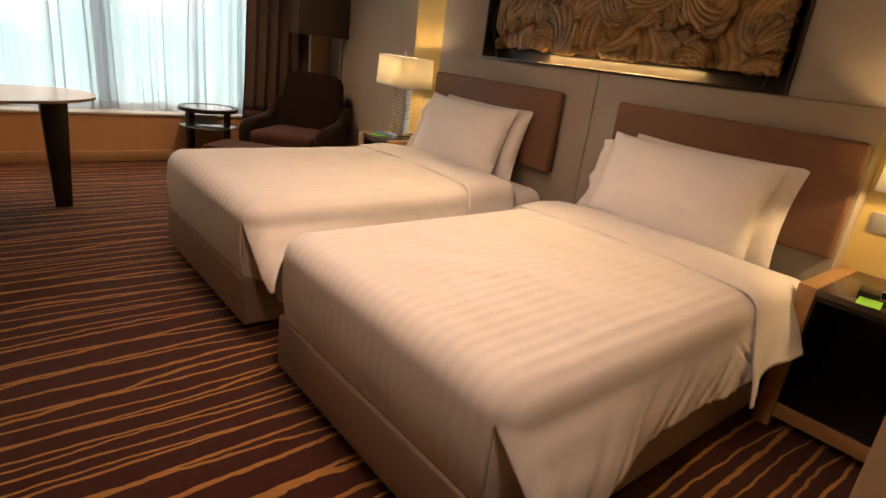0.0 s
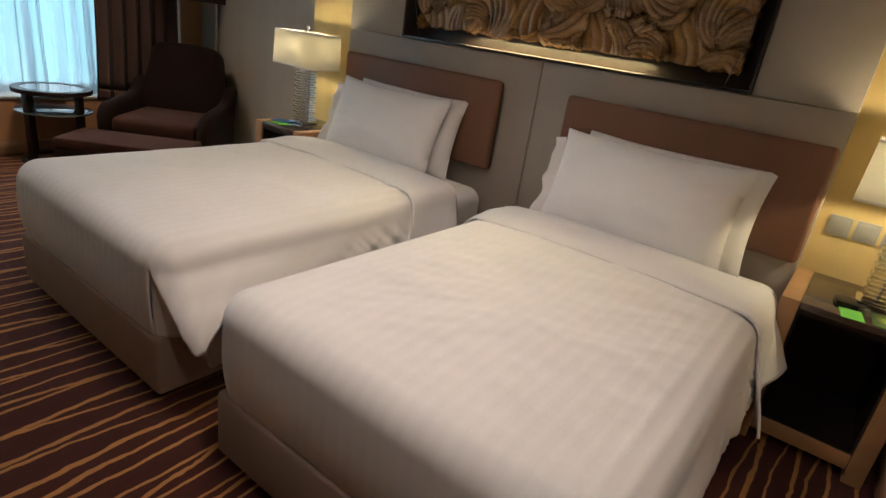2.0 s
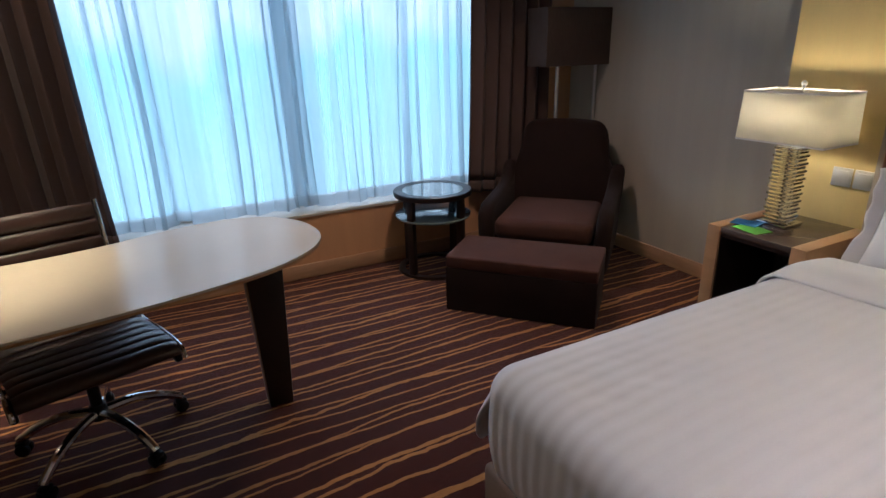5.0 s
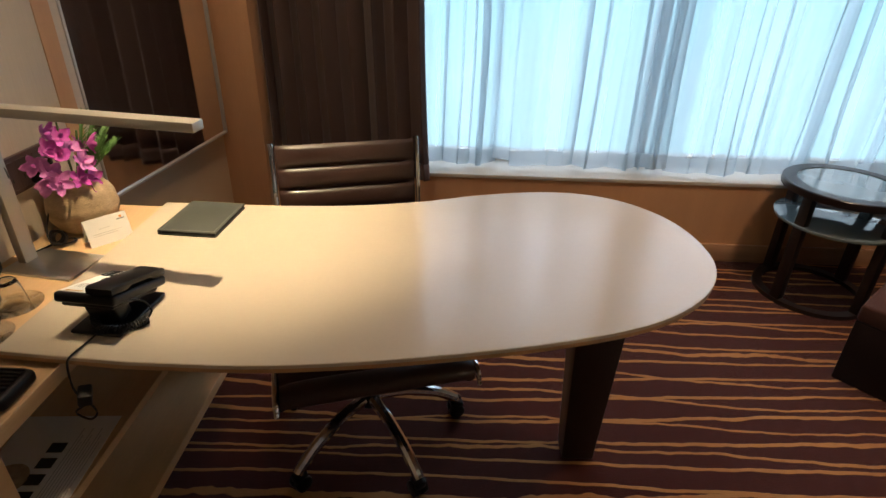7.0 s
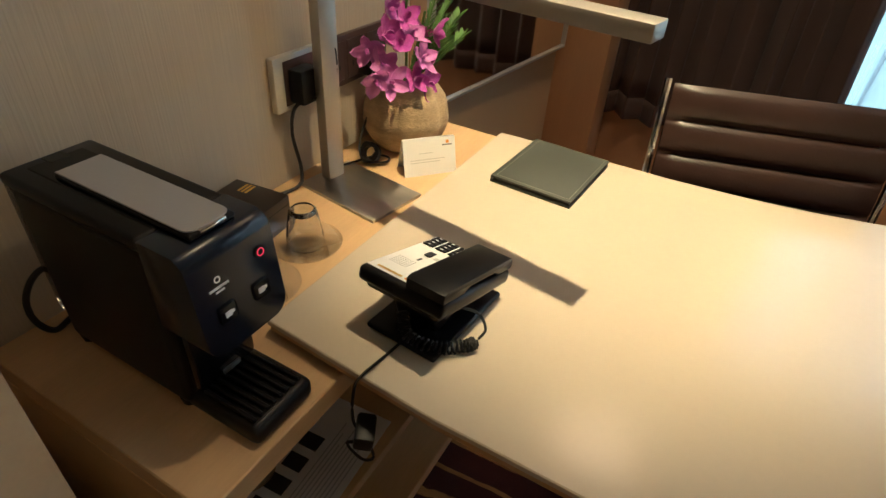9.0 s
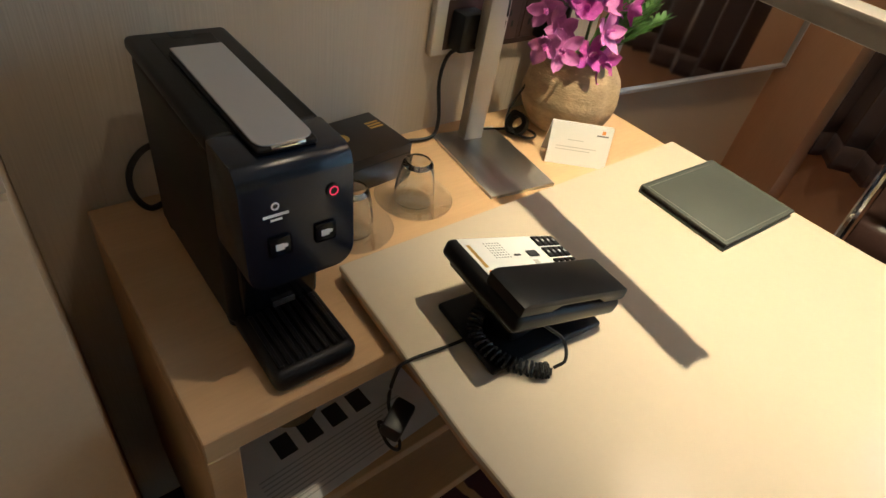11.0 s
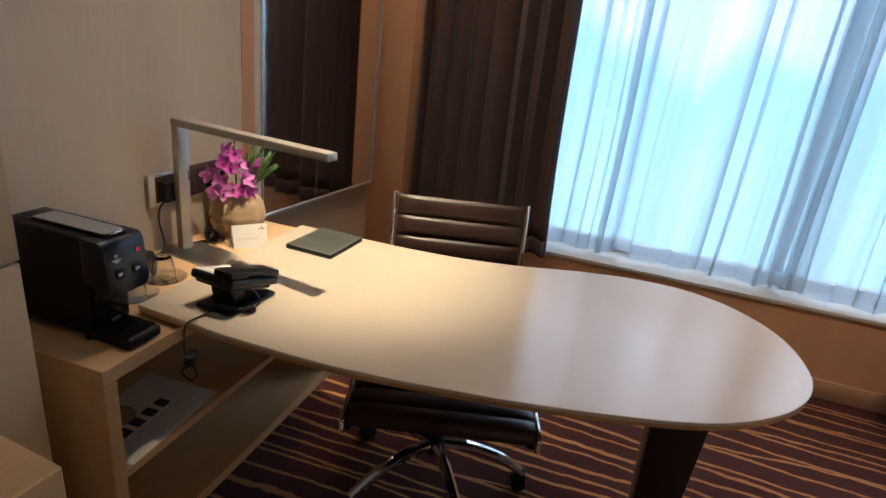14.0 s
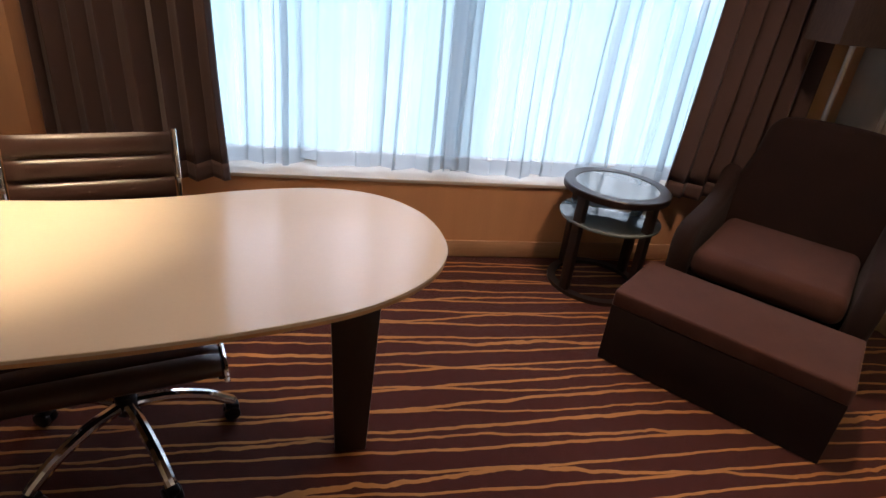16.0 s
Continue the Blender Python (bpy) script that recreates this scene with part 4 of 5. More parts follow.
def side_table(m):
    t = thing("side_table", m, "round dark wood side table with two glass tiers", "side table")
    r, h = 0.262, 0.565
    part("top_rim", lathe([(r - 0.055, h - 0.034), (r, h - 0.034), (r + 0.002, h - 0.03), (r + 0.002, h - 0.004), (r - 0.002, h), (r - 0.055, h), (r - 0.055, h - 0.034)], 48), M_DARKWOOD, t, "dark wooden ring of the top")
    part("top_glass", cyl(r - 0.056, r - 0.056, h - 0.012, h - 0.003, 48), M_TABLEGLASS, t, "tinted glass top")
    part("lower_shelf", cyl(r - 0.005, r - 0.005, 0.385, 0.398, 48, b=0.002), M_TABLEGLASS, t, "round tinted glass shelf")
    part("floor_ring", lathe([(r - 0.052, 0.0), (r - 0.010, 0.0), (r - 0.010, 0.020), (r - 0.052, 0.020), (r - 0.052, 0.0)], 48), M_DARKWOOD, t)
    for i in range(4):
        a = radians(25 + 90 * i)
        part("leg", moved(box(r - 0.050, r - 0.012, -0.024, 0.024, 0.02, h - 0.034, 0.004), pose(0, 0, 0, 0, 0, math.degrees(a))), M_DARKWOOD, t)
    return t


side_table(pose(2.445, 6.215, 0))

CH = 41.5


def ottoman(m):
    t = thing("ottoman", m, "dark brown upholstered ottoman in front of the armchair", "ottoman")
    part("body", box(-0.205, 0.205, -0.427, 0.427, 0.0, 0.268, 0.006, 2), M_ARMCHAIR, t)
    part("cushion", box(-0.206, 0.206, -0.428, 0.428, 0.266, 0.338, 0.012, 3), M_CHENILLE_LIT, t, "padded top in the lighter, lit colour of the chenille")
    return t


def armchair(m):
    """Easy chair: a tall rounded back and low arms that slope down to the front."""
    t = thing("armchair", m, "dark brown upholstered armchair in the corner by the window", "armchair")
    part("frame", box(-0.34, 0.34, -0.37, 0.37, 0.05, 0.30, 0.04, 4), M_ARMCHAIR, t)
    part("seat_cushion", box(-0.40, 0.24, -0.310, 0.310, 0.285, 0.425, 0.05, 5), M_CHENILLE_LIT, t, "padded seat cushion in the lighter, lit colour of the chenille")
    half = [(0.375, 0.10), (0.380, 0.48), (0.366, 0.58), (0.335, 0.67), (0.312, 0.76), (0.300, 0.85), (0.282, 0.908), (0.235, 0.952), (0.13, 0.968), (0.0, 0.972)]
    rim = [(p.x, p.y) for p in smooth_path([(y, z, 0) for y, z in half], 4)]
    out = rim + [(-y, z) for y, z in rim[-2::-1]]
    back = prism(out, -0.075, 0.075, 0.045, 4)
    stand = Matrix(((0, 0, 1, 0), (1, 0, 0, 0), (0, 1, 0, 0), (0, 0, 0, 1)))
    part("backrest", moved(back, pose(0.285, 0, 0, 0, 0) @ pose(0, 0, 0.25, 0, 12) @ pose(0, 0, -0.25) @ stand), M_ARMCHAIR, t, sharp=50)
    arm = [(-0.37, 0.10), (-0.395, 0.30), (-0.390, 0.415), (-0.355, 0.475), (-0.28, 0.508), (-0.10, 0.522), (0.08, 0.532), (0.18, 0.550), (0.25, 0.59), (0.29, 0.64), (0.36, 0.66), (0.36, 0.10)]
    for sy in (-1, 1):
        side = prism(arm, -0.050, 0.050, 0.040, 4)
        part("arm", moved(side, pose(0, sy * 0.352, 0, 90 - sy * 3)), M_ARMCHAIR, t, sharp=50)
    for sx in (-0.30, 0.24):
        for sy in (-0.3, 0.3):
            part("foot", cyl(0.018, 0.026, 0.0, 0.055, 14, sx, sy), M_DARKWOOD, t)
    return t


ottoman(pose(2.625, 5.385, 0, 0, 0, CH))
armchair(pose(3.165, 5.83, 0, 0, 0, CH))


def floor_lamp(m):
    t = thing("floor_lamp", m, "floor lamp with wide dark cloth shade on two steel poles", "floor lamp")
    part("base_plate", box(-0.22, 0.22, -0.11, 0.11, 0, 0.018, 0.004), M_BRUSHED, t)
    for sx in (-0.175, 0.175):
        part("pole", cyl(0.013, 0.013, 0.018, 1.36, 16, sx), M_BRUSHED, t, "brushed steel pole")
    part("shade", joined(box(-0.36, 0.36, -0.11, -0.104, 1.315, 1.69, 0.002), box(-0.36, 0.36, 0.104, 0.11, 1.315, 1.69, 0.002), box(-0.36, -0.354, -0.104, 0.104, 1.315, 1.69), box(0.354, 0.36, -0.104, 0.104, 1.315, 1.69)), M_DARKSHADE, t, "dark brown pleated cloth shade")
    part("crossbar", box(-0.185, 0.185, -0.012, 0.012, 1.34, 1.36, 0.003), M_BRUSHED, t)
    return t


floor_lamp(pose(3.63, 6.20, 0))


# ---- desk ----
CT = 0.735
SHX, SHY0, SHY1 = -0.035, 4.41, 5.345


def shelf_unit():
    t = thing("shelf_unit", pose(WX + 0.002, SHY0, 0), "maple veneer open shelf unit hung on the wall", "shelf unit")
    d, l = SHX - WX - 0.004, SHY1 - SHY0
    part("top_board", box(0, d, 0, l, CT - 0.035, CT, 0.0015, 1), M_MAPLE, t, "pale maple worktop")
    part("bottom_board", box(0, d, 0, l, 0.185, 0.218, 0.0015, 1), M_MAPLE, t)
    part("middle_shelf", box(0.012, d - 0.004, 0.034, l - 0.034, 0.444, 0.466, 0.001, 1), M_MAPLE, t)
    for y0, y1 in ((0.0, 0.032), (l - 0.032, l)):
        part("side_board", box(0, d, y0, y1, 0.2185, CT - 0.0355, 0.0015, 1), M_MAPLE, t)
    part("back_board", box(0.0, 0.010, 0.033, l - 0.033, 0.219, CT - 0.036), M_MAPLE, t)


def desk():
    t = thing("desk", pose(0, 0, 0), "egg-shaped cream laminate desk resting on the shelf unit", "desk")
    ctrl = [(0.10, 4.600), (0.36, 4.605), (0.65, 4.648), (0.93, 4.715), (1.14, 4.797), (1.29, 4.925), (1.358, 5.085), (1.335, 5.28), (1.24, 5.42), (1.11, 5.488), (0.96, 5.495), (0.78, 5.455), (0.59, 5.385), (0.40, 5.340), (0.20, 5.320)]
    curve = [(p.x, p.y) for p in smooth_path([(x, y, 0) for x, y in ctrl], 6)]
    outline = [(-0.157, 4.617)] + curve + [(-0.157, 5.315)]
    part("desktop", prism(outline, 0.752, 0.762, 0.0015, 1), M_DESKTOP, t, "cream laminate desktop")
    cx, cy = 0.6, 5.02
    inner = [(cx + (x - cx) * 0.997, cy + (y - cy) * 0.994) for x, y in outline]
    part("edge_band", prism(inner, 0.7425, 0.7518), M_OAK, t, "honey plywood edge")
    part("spacer", box(-0.150, -0.045, 4.68, 5.26, CT + 0.0004, 0.7422, 0.001, 1), M_DARKWOOD, t, "dark spacer between desk and shelf unit")
    leg = bmesh.new()
    top = [(1.040, 5.090), (1.196, 5.090), (1.196, 5.235), (1.040, 5.235)]
    bot = [(1.068, 5.105), (1.168, 5.105), (1.168, 5.185), (1.068, 5.185)]
    a = [leg.verts.new((x, y, 0.0)) for x, y in bot]
    b = [leg.verts.new((x, y, 0.742)) for x, y in top]
    leg.faces.new(a[::-1])
    leg.faces.new(b)
    for i in range(4):
        leg.faces.new((a[i], a[(i + 1) % 4], b[(i + 1) % 4], b[i]))
    bmesh.ops.bevel(leg, geom=list(leg.edges), offset=0.006, segments=2, affect="EDGES", profile=0.5)
    part("leg", leg, M_DARKWOOD, t, "tapered dark wooden leg")


shelf_unit()
desk()


def office_chair():
    """Low-backed chair with channelled leather and a five-arm polished base."""
    t = thing("office_chair", pose(0.44, 5.195, 0), "dark brown leather office chair with chrome base at the desk", "office chair")
    for i in range(5):
        a = radians(18 + 72 * i)
        c, s = math.cos(a), math.sin(a)
        arm = part("base_arm", tube([(0.03 * c, 0.03 * s, 0.155), (0.12 * c, 0.12 * s, 0.15), (0.22 * c, 0.22 * s, 0.120), (0.285 * c, 0.285 * s, 0.082), (0.305 * c, 0.305 * s, 0.066)], 0.020, 10, taper=0.017), M_CHROME, t, "polished metal base arm")
        part("caster", moved(joined(cyl(0.026, 0.026, -0.024, -0.004, 20, b=0.004), cyl(0.026, 0.026, 0.004, 0.024, 20, b=0.004), cyl(0.010, 0.010, -0.01, 0.01, 10)), pose(0.298 * c, 0.298 * s, 0.027, 90, 0, math.degrees(a))), M_BLACK, arm)
        part("caster_hood", moved(box(-0.022, 0.022, -0.018, 0.018, 0.035, 0.062, 0.008), pose(0.300 * c, 0.300 * s, 0, 0, 0, math.degrees(a))), M_BLACK, arm)
    part("column", joined(cyl(0.034, 0.030, 0.125, 0.19, 24, b=0.004), cyl(0.022, 0.022, 0.19, 0.40, 20)), M_BLACK, t)
    # Added black pan; darkens the seat where shade falls below the desk.
    part("seat_shade_pan", moved(box(-0.235, 0.235, -0.24, 0.17, 0.388, 0.418, 0.012, 3), pose(0, 0, 0, 0, 0, 17)), M_BLACK, t, "black pan added for the shaded underside of the seat")
    part("tilt_box", box(-0.06, 0.06, -0.10, 0.08, 0.375, 0.415, 0.012, 3), M_BLACK, t)
    R = pose(0, 0, 0, 0, 0, 17)
    w = 0.225

    def pad(path, n, w=w):
        pts = smooth_path([(0, y, z) for y, z in path], 14)
        lens = [0.0]
        for p, q in zip(pts, pts[1:]):
            lens.append(lens[-1] + (q - p).length)

        def at(s):
            s = max(0.0, min(1.0, s)) * lens[-1]
            for i in range(len(pts) - 1):
                if lens[i + 1] >= s:
                    k = (s - lens[i]) / max(1e-6, lens[i + 1] - lens[i])
                    return pts[i].lerp(pts[i + 1], k), (pts[i + 1] - pts[i]).normalized()
            return pts[-1], (pts[-1] - pts[-2]).normalized()

        def side(sgn):
            def f(u, v):
                p, d = at(v)
                nrm = Vector((0, -d.z, d.y)) * sgn
                bulge = 0.008 + 0.014 * abs(math.sin(v * n * math.pi)) ** 0.45
                e = 1 - abs(2 * u - 1) ** 10
                return Vector(((u - 0.5) * 2 * (w - 0.012), p.y, p.z)) + nrm * bulge * (0.25 + 0.75 * e)
            return sheet(f, 22, n * 10)
        return moved(joined(side(1), side(-1)), R)

    part("seat", pad([(-0.285, 0.412), (-0.25, 0.445), (-0.05, 0.438), (0.12, 0.428), (0.19, 0.445)], 7, 0.268), M_LEATHER, t, "channelled dark leather seat", sharp=60)
    part("backrest", pad([(0.19, 0.455), (0.235, 0.50), (0.262, 0.62), (0.285, 0.76), (0.318, 0.905)], 7), M_LEATHER, t, "channelled dark leather backrest", sharp=60)
    for sx in (-1, 1):
        part("side_rail", moved(tube([(sx * 0.268, -0.29, 0.392), (sx * 0.268, -0.25, 0.432), (sx * 0.268, -0.05, 0.43), (sx * 0.262, 0.13, 0.42), (sx * 0.240, 0.215, 0.46), (sx * w, 0.262, 0.62), (sx * w, 0.285, 0.76), (sx * w, 0.32, 0.912)], 0.0075, 8), R), M_CHROME, t, "polished side rail")
        part("bracket", moved(box(sx * 0.262 - 0.014, sx * 0.262 + 0.014, -0.23, -0.16, 0.350, 0.425, 0.010), R), M_BLACK, t)
    for y, z in ((-0.12, 0.412), (0.05, 0.405)):
        part("cross_stretcher", moved(tube([(-0.262, y, z + 0.01), (0, y, z - 0.012), (0.262, y, z + 0.01)], 0.012, 8), R), M_CHROME, t)
    return t


office_chair()


def desk_lamp():
    t = thing("desk_lamp", pose(-0.352, 4.988, CT, 0, 0, -8.5), "angular brushed metal desk lamp standing on the shelf unit", "desk lamp")
    part("foot_plate", box(-0.022, 0.165, -0.062, 0.062, 0.0, 0.006, 0.001), M_BRUSHED, t, "flat brushed steel foot")
    part("post", box(-0.011, 0.011, -0.018, 0.018, 0.006, 0.370, 0.001), M_LAMPMETAL, t)
    arm = part("arm", box(-0.012, 0.530, -0.019, 0.019, 0.3705, 0.391, 0.0015), M_LAMPMETAL, t)
    part("light_strip", box(0.10, 0.50, -0.012, 0.012, 0.3690, 0.3704), M_PAPER, arm, "white diffuser strip")
    return t


desk_lamp()


def telephone():
    t = thing("telephone", pose(0.010, 4.752, 0.762, 0, 0, -5) @ Matrix.Scale(0.94, 4), "black desk telephone with white faceplate on the desk", "telephone")
    part("stand", box(-0.052, 0.060, -0.086, 0.082, 0.0, 0.009, 0.0042, 3), M_BLACK, t)
    part("neck", moved(box(-0.034, 0.034, -0.024, 0.024, 0.0, 0.052, 0.008, 3), pose(0, -0.020, 0.005, 14)), M_BLACK, t)
    tilt = pose(0.002, 0, 0.064, -16)
    body = part("body", joined(box(-0.066, 0.066, -0.090, 0.088, -0.010, 0.012, 0.007, 3), box(-0.058, 0.058, -0.080, 0.070, -0.020, -0.008, 0.006, 2)), M_BLACK, t, m=tilt)
    part("faceplate", box(-0.060, 0.008, -0.080, 0.036, 0.0122, 0.0132, 0.0004, 1), M_PAPER, body, "white printed faceplate")
    keypad = part("keypad", box(-0.060, 0.008, 0.0365, 0.082, 0.0122, 0.0130, 0.0004, 1), M_PAPER, body, "white keypad plate")
    for i in range(3):
        for j in range(4):
            part("key", box(-0.057 + i * 0.0215, -0.0385 + i * 0.0215, 0.0385 + j * 0.0105, 0.0478 + j * 0.0105, 0.0131, 0.0155, 0.0010, 1), M_BLACK, keypad)
    for i in range(3):
        for j in range(4):
            part("key_legend", box(-0.050 + i * 0.0215, -0.0455 + i * 0.0215, 0.0420 + j * 0.0105, 0.0445 + j * 0.0105, 0.0156, 0.0158), M_WHITEPRINT, keypad)
    part("message_lamp", box(-0.032, -0.021, 0.006, 0.024, 0.0133, 0.0150, 0.001, 1), M_DARKINK, body)
    part("message_mark", box(-0.016, -0.008, 0.006, 0.014, 0.0133, 0.0136), M_PALEINK, body)
    part("ready_bar", box(-0.028, -0.025, -0.016, -0.006, 0.0133, 0.0138), M_DARKINK, body)
    part("speaker_grille", joined(*(box(-0.050 + 0.0042 * i, -0.0484 + 0.0042 * i, -0.048 + 0.0046 * j, -0.0464 + 0.0046 * j, 0.0133, 0.0136) for i in range(7) for j in range(6))), M_INK, body, "fine speaker holes")
    part("orange_dot", cyl(0.0032, 0.0032, 0.0133, 0.0137, 16, -0.002, -0.073), M_ORANGE, body)
    part("orange_mark", box(-0.048, -0.010, -0.0755, -0.0705, 0.0133, 0.0136), M_GOLD, body)
    prof = [(-0.094, 0.0150), (-0.046, 0.0150), (-0.034, 0.0215), (0.034, 0.0215), (0.046, 0.0150), (0.080, 0.0150), (0.084, 0.020), (0.081, 0.030), (0.074, 0.0325), (-0.088, 0.0325), (-0.096, 0.028)]
    hs = moved(prism(prof, 0.010, 0.067, 0.003, 2), Matrix(((0, 0, 1, 0), (1, 0, 0, 0), (0, 1, 0, 0), (0, 0, 0, 1))))
    part("handset", hs, M_BLACK, body, "black handset")
    part("cradle_hook", box(0.034, 0.044, 0.084, 0.0885, 0.012, 0.022, 0.001, 1), M_BLACK, body)
    line = smooth_path([(-0.010, -0.060, 0.030), (0.012, -0.077, 0.016), (0.050, -0.070, 0.012), (0.078, -0.044, 0.011), (0.086, -0.030, 0.012)], 40)
    coil = []
    for k, q in enumerate(line):
        d = (line[min(k + 1, len(line) - 1)] - line[max(k - 1, 0)]).normalized()
        e = d.cross(Vector((0, 0, 1))).normalized()
        f = e.cross(d)
        coil.append(q + 0.0078 * (math.cos(k * 0.95) * e + math.sin(k * 0.95) * f))
    part("coiled_cord", tube(coil, 0.0019, 5, 1), M_RUBBER, t, "coiled black cord")
    part("cord_loop", tube([(0.088, -0.026, 0.016), (0.092, -0.018, 0.030), (0.080, -0.020, 0.052), (0.062, -0.040, 0.068)], 0.002, 6), M_RUBBER, t)
    return t


telephone()
cb = thing("telephone_cable", pose(0, 0, 0), "thin black cable hanging from the desk into the shelf", "cable")
part("wire", tube([(0.012, 4.70, 0.768), (0.006, 4.65, 0.766), (0.0, 4.604, 0.766), (-0.002, 4.592, 0.752), (-0.004, 4.590, 0.70), (0.008, 4.592, 0.665), (-0.018, 4.592, 0.640), (0.004, 4.593, 0.622), (0.022, 4.594, 0.640), (0.010, 4.594, 0.672)], 0.0021, 6), M_RUBBER, cb)
part("plug", moved(box(-0.012, 0.012, -0.020, 0.020, -0.012, 0.012, 0.004), pose(0.010, 4.594, 0.682, 0, 10, 30)), M_RUBBER, cb)


def folder():
    t = thing("folder", pose(0.003, 5.200, 0.762, 0, 0, -3), "closed grey-green leatherette stationery folder on the desk", "folder")
    part("lower_cover", box(-0.077, 0.077, -0.098, 0.098, 0.0, 0.004, 0.001), M_FOLDER, t)
    part("paper_block", box(-0.070, 0.074, -0.094, 0.094, 0.0042, 0.0098), M_DARKINK, t)
    part("upper_cover", box(-0.077, 0.077, -0.098, 0.098, 0.010, 0.014, 0.001), M_FOLDER, t)
    part("stitching", joined(*(box(x0, x1, y0, y1, 0.0140, 0.0144) for x0, x1, y0, y1 in ((-0.070, 0.070, -0.0915, -0.0905), (-0.070, 0.070, 0.0905, 0.0915), (-0.071, -0.070, -0.0915, 0.0915), (0.070, 0.071, -0.0915, 0.0915)))), M_STITCH, t, "pale stitched border")
    part("spine", box(-0.080, -0.0772, -0.098, 0.098, 0.0, 0.014, 0.001), M_FOLDER, t)


folder()


def tent_card():
    t = thing("tent_card", pose(-0.226, 5.122, CT, 0, 0, -39), "white folded tent card with grey print on the worktop", "card")
    for s in (1, -1):
        part("leaf", moved(box(-0.0008, 0.0008, -0.053, 0.053, 0, 0.070), pose(s * 0.024, 0, 0, 0, -s * 18)), M_PAPER, t)
    F = pose(0.024, 0, 0, 0, -18)
    for i, (y0, y1, z) in enumerate(((-0.022, 0.006, 0.042), (-0.040, 0.030, 0.030), (-0.040, 0.020, 0.025))):
        part("print_line", moved(box(0.0010, 0.0012, y0, y1, z, z + 0.0012), F), M_PALEINK, t)
    part("emblem", moved(box(0.0010, 0.0014, 0.034, 0.040, 0.058, 0.064), F), M_ORANGE, t)
    part("heading_bar", moved(box(0.0010, 0.0012, 0.026, 0.046, 0.054, 0.0565), F), M_INK, t)


tent_card()


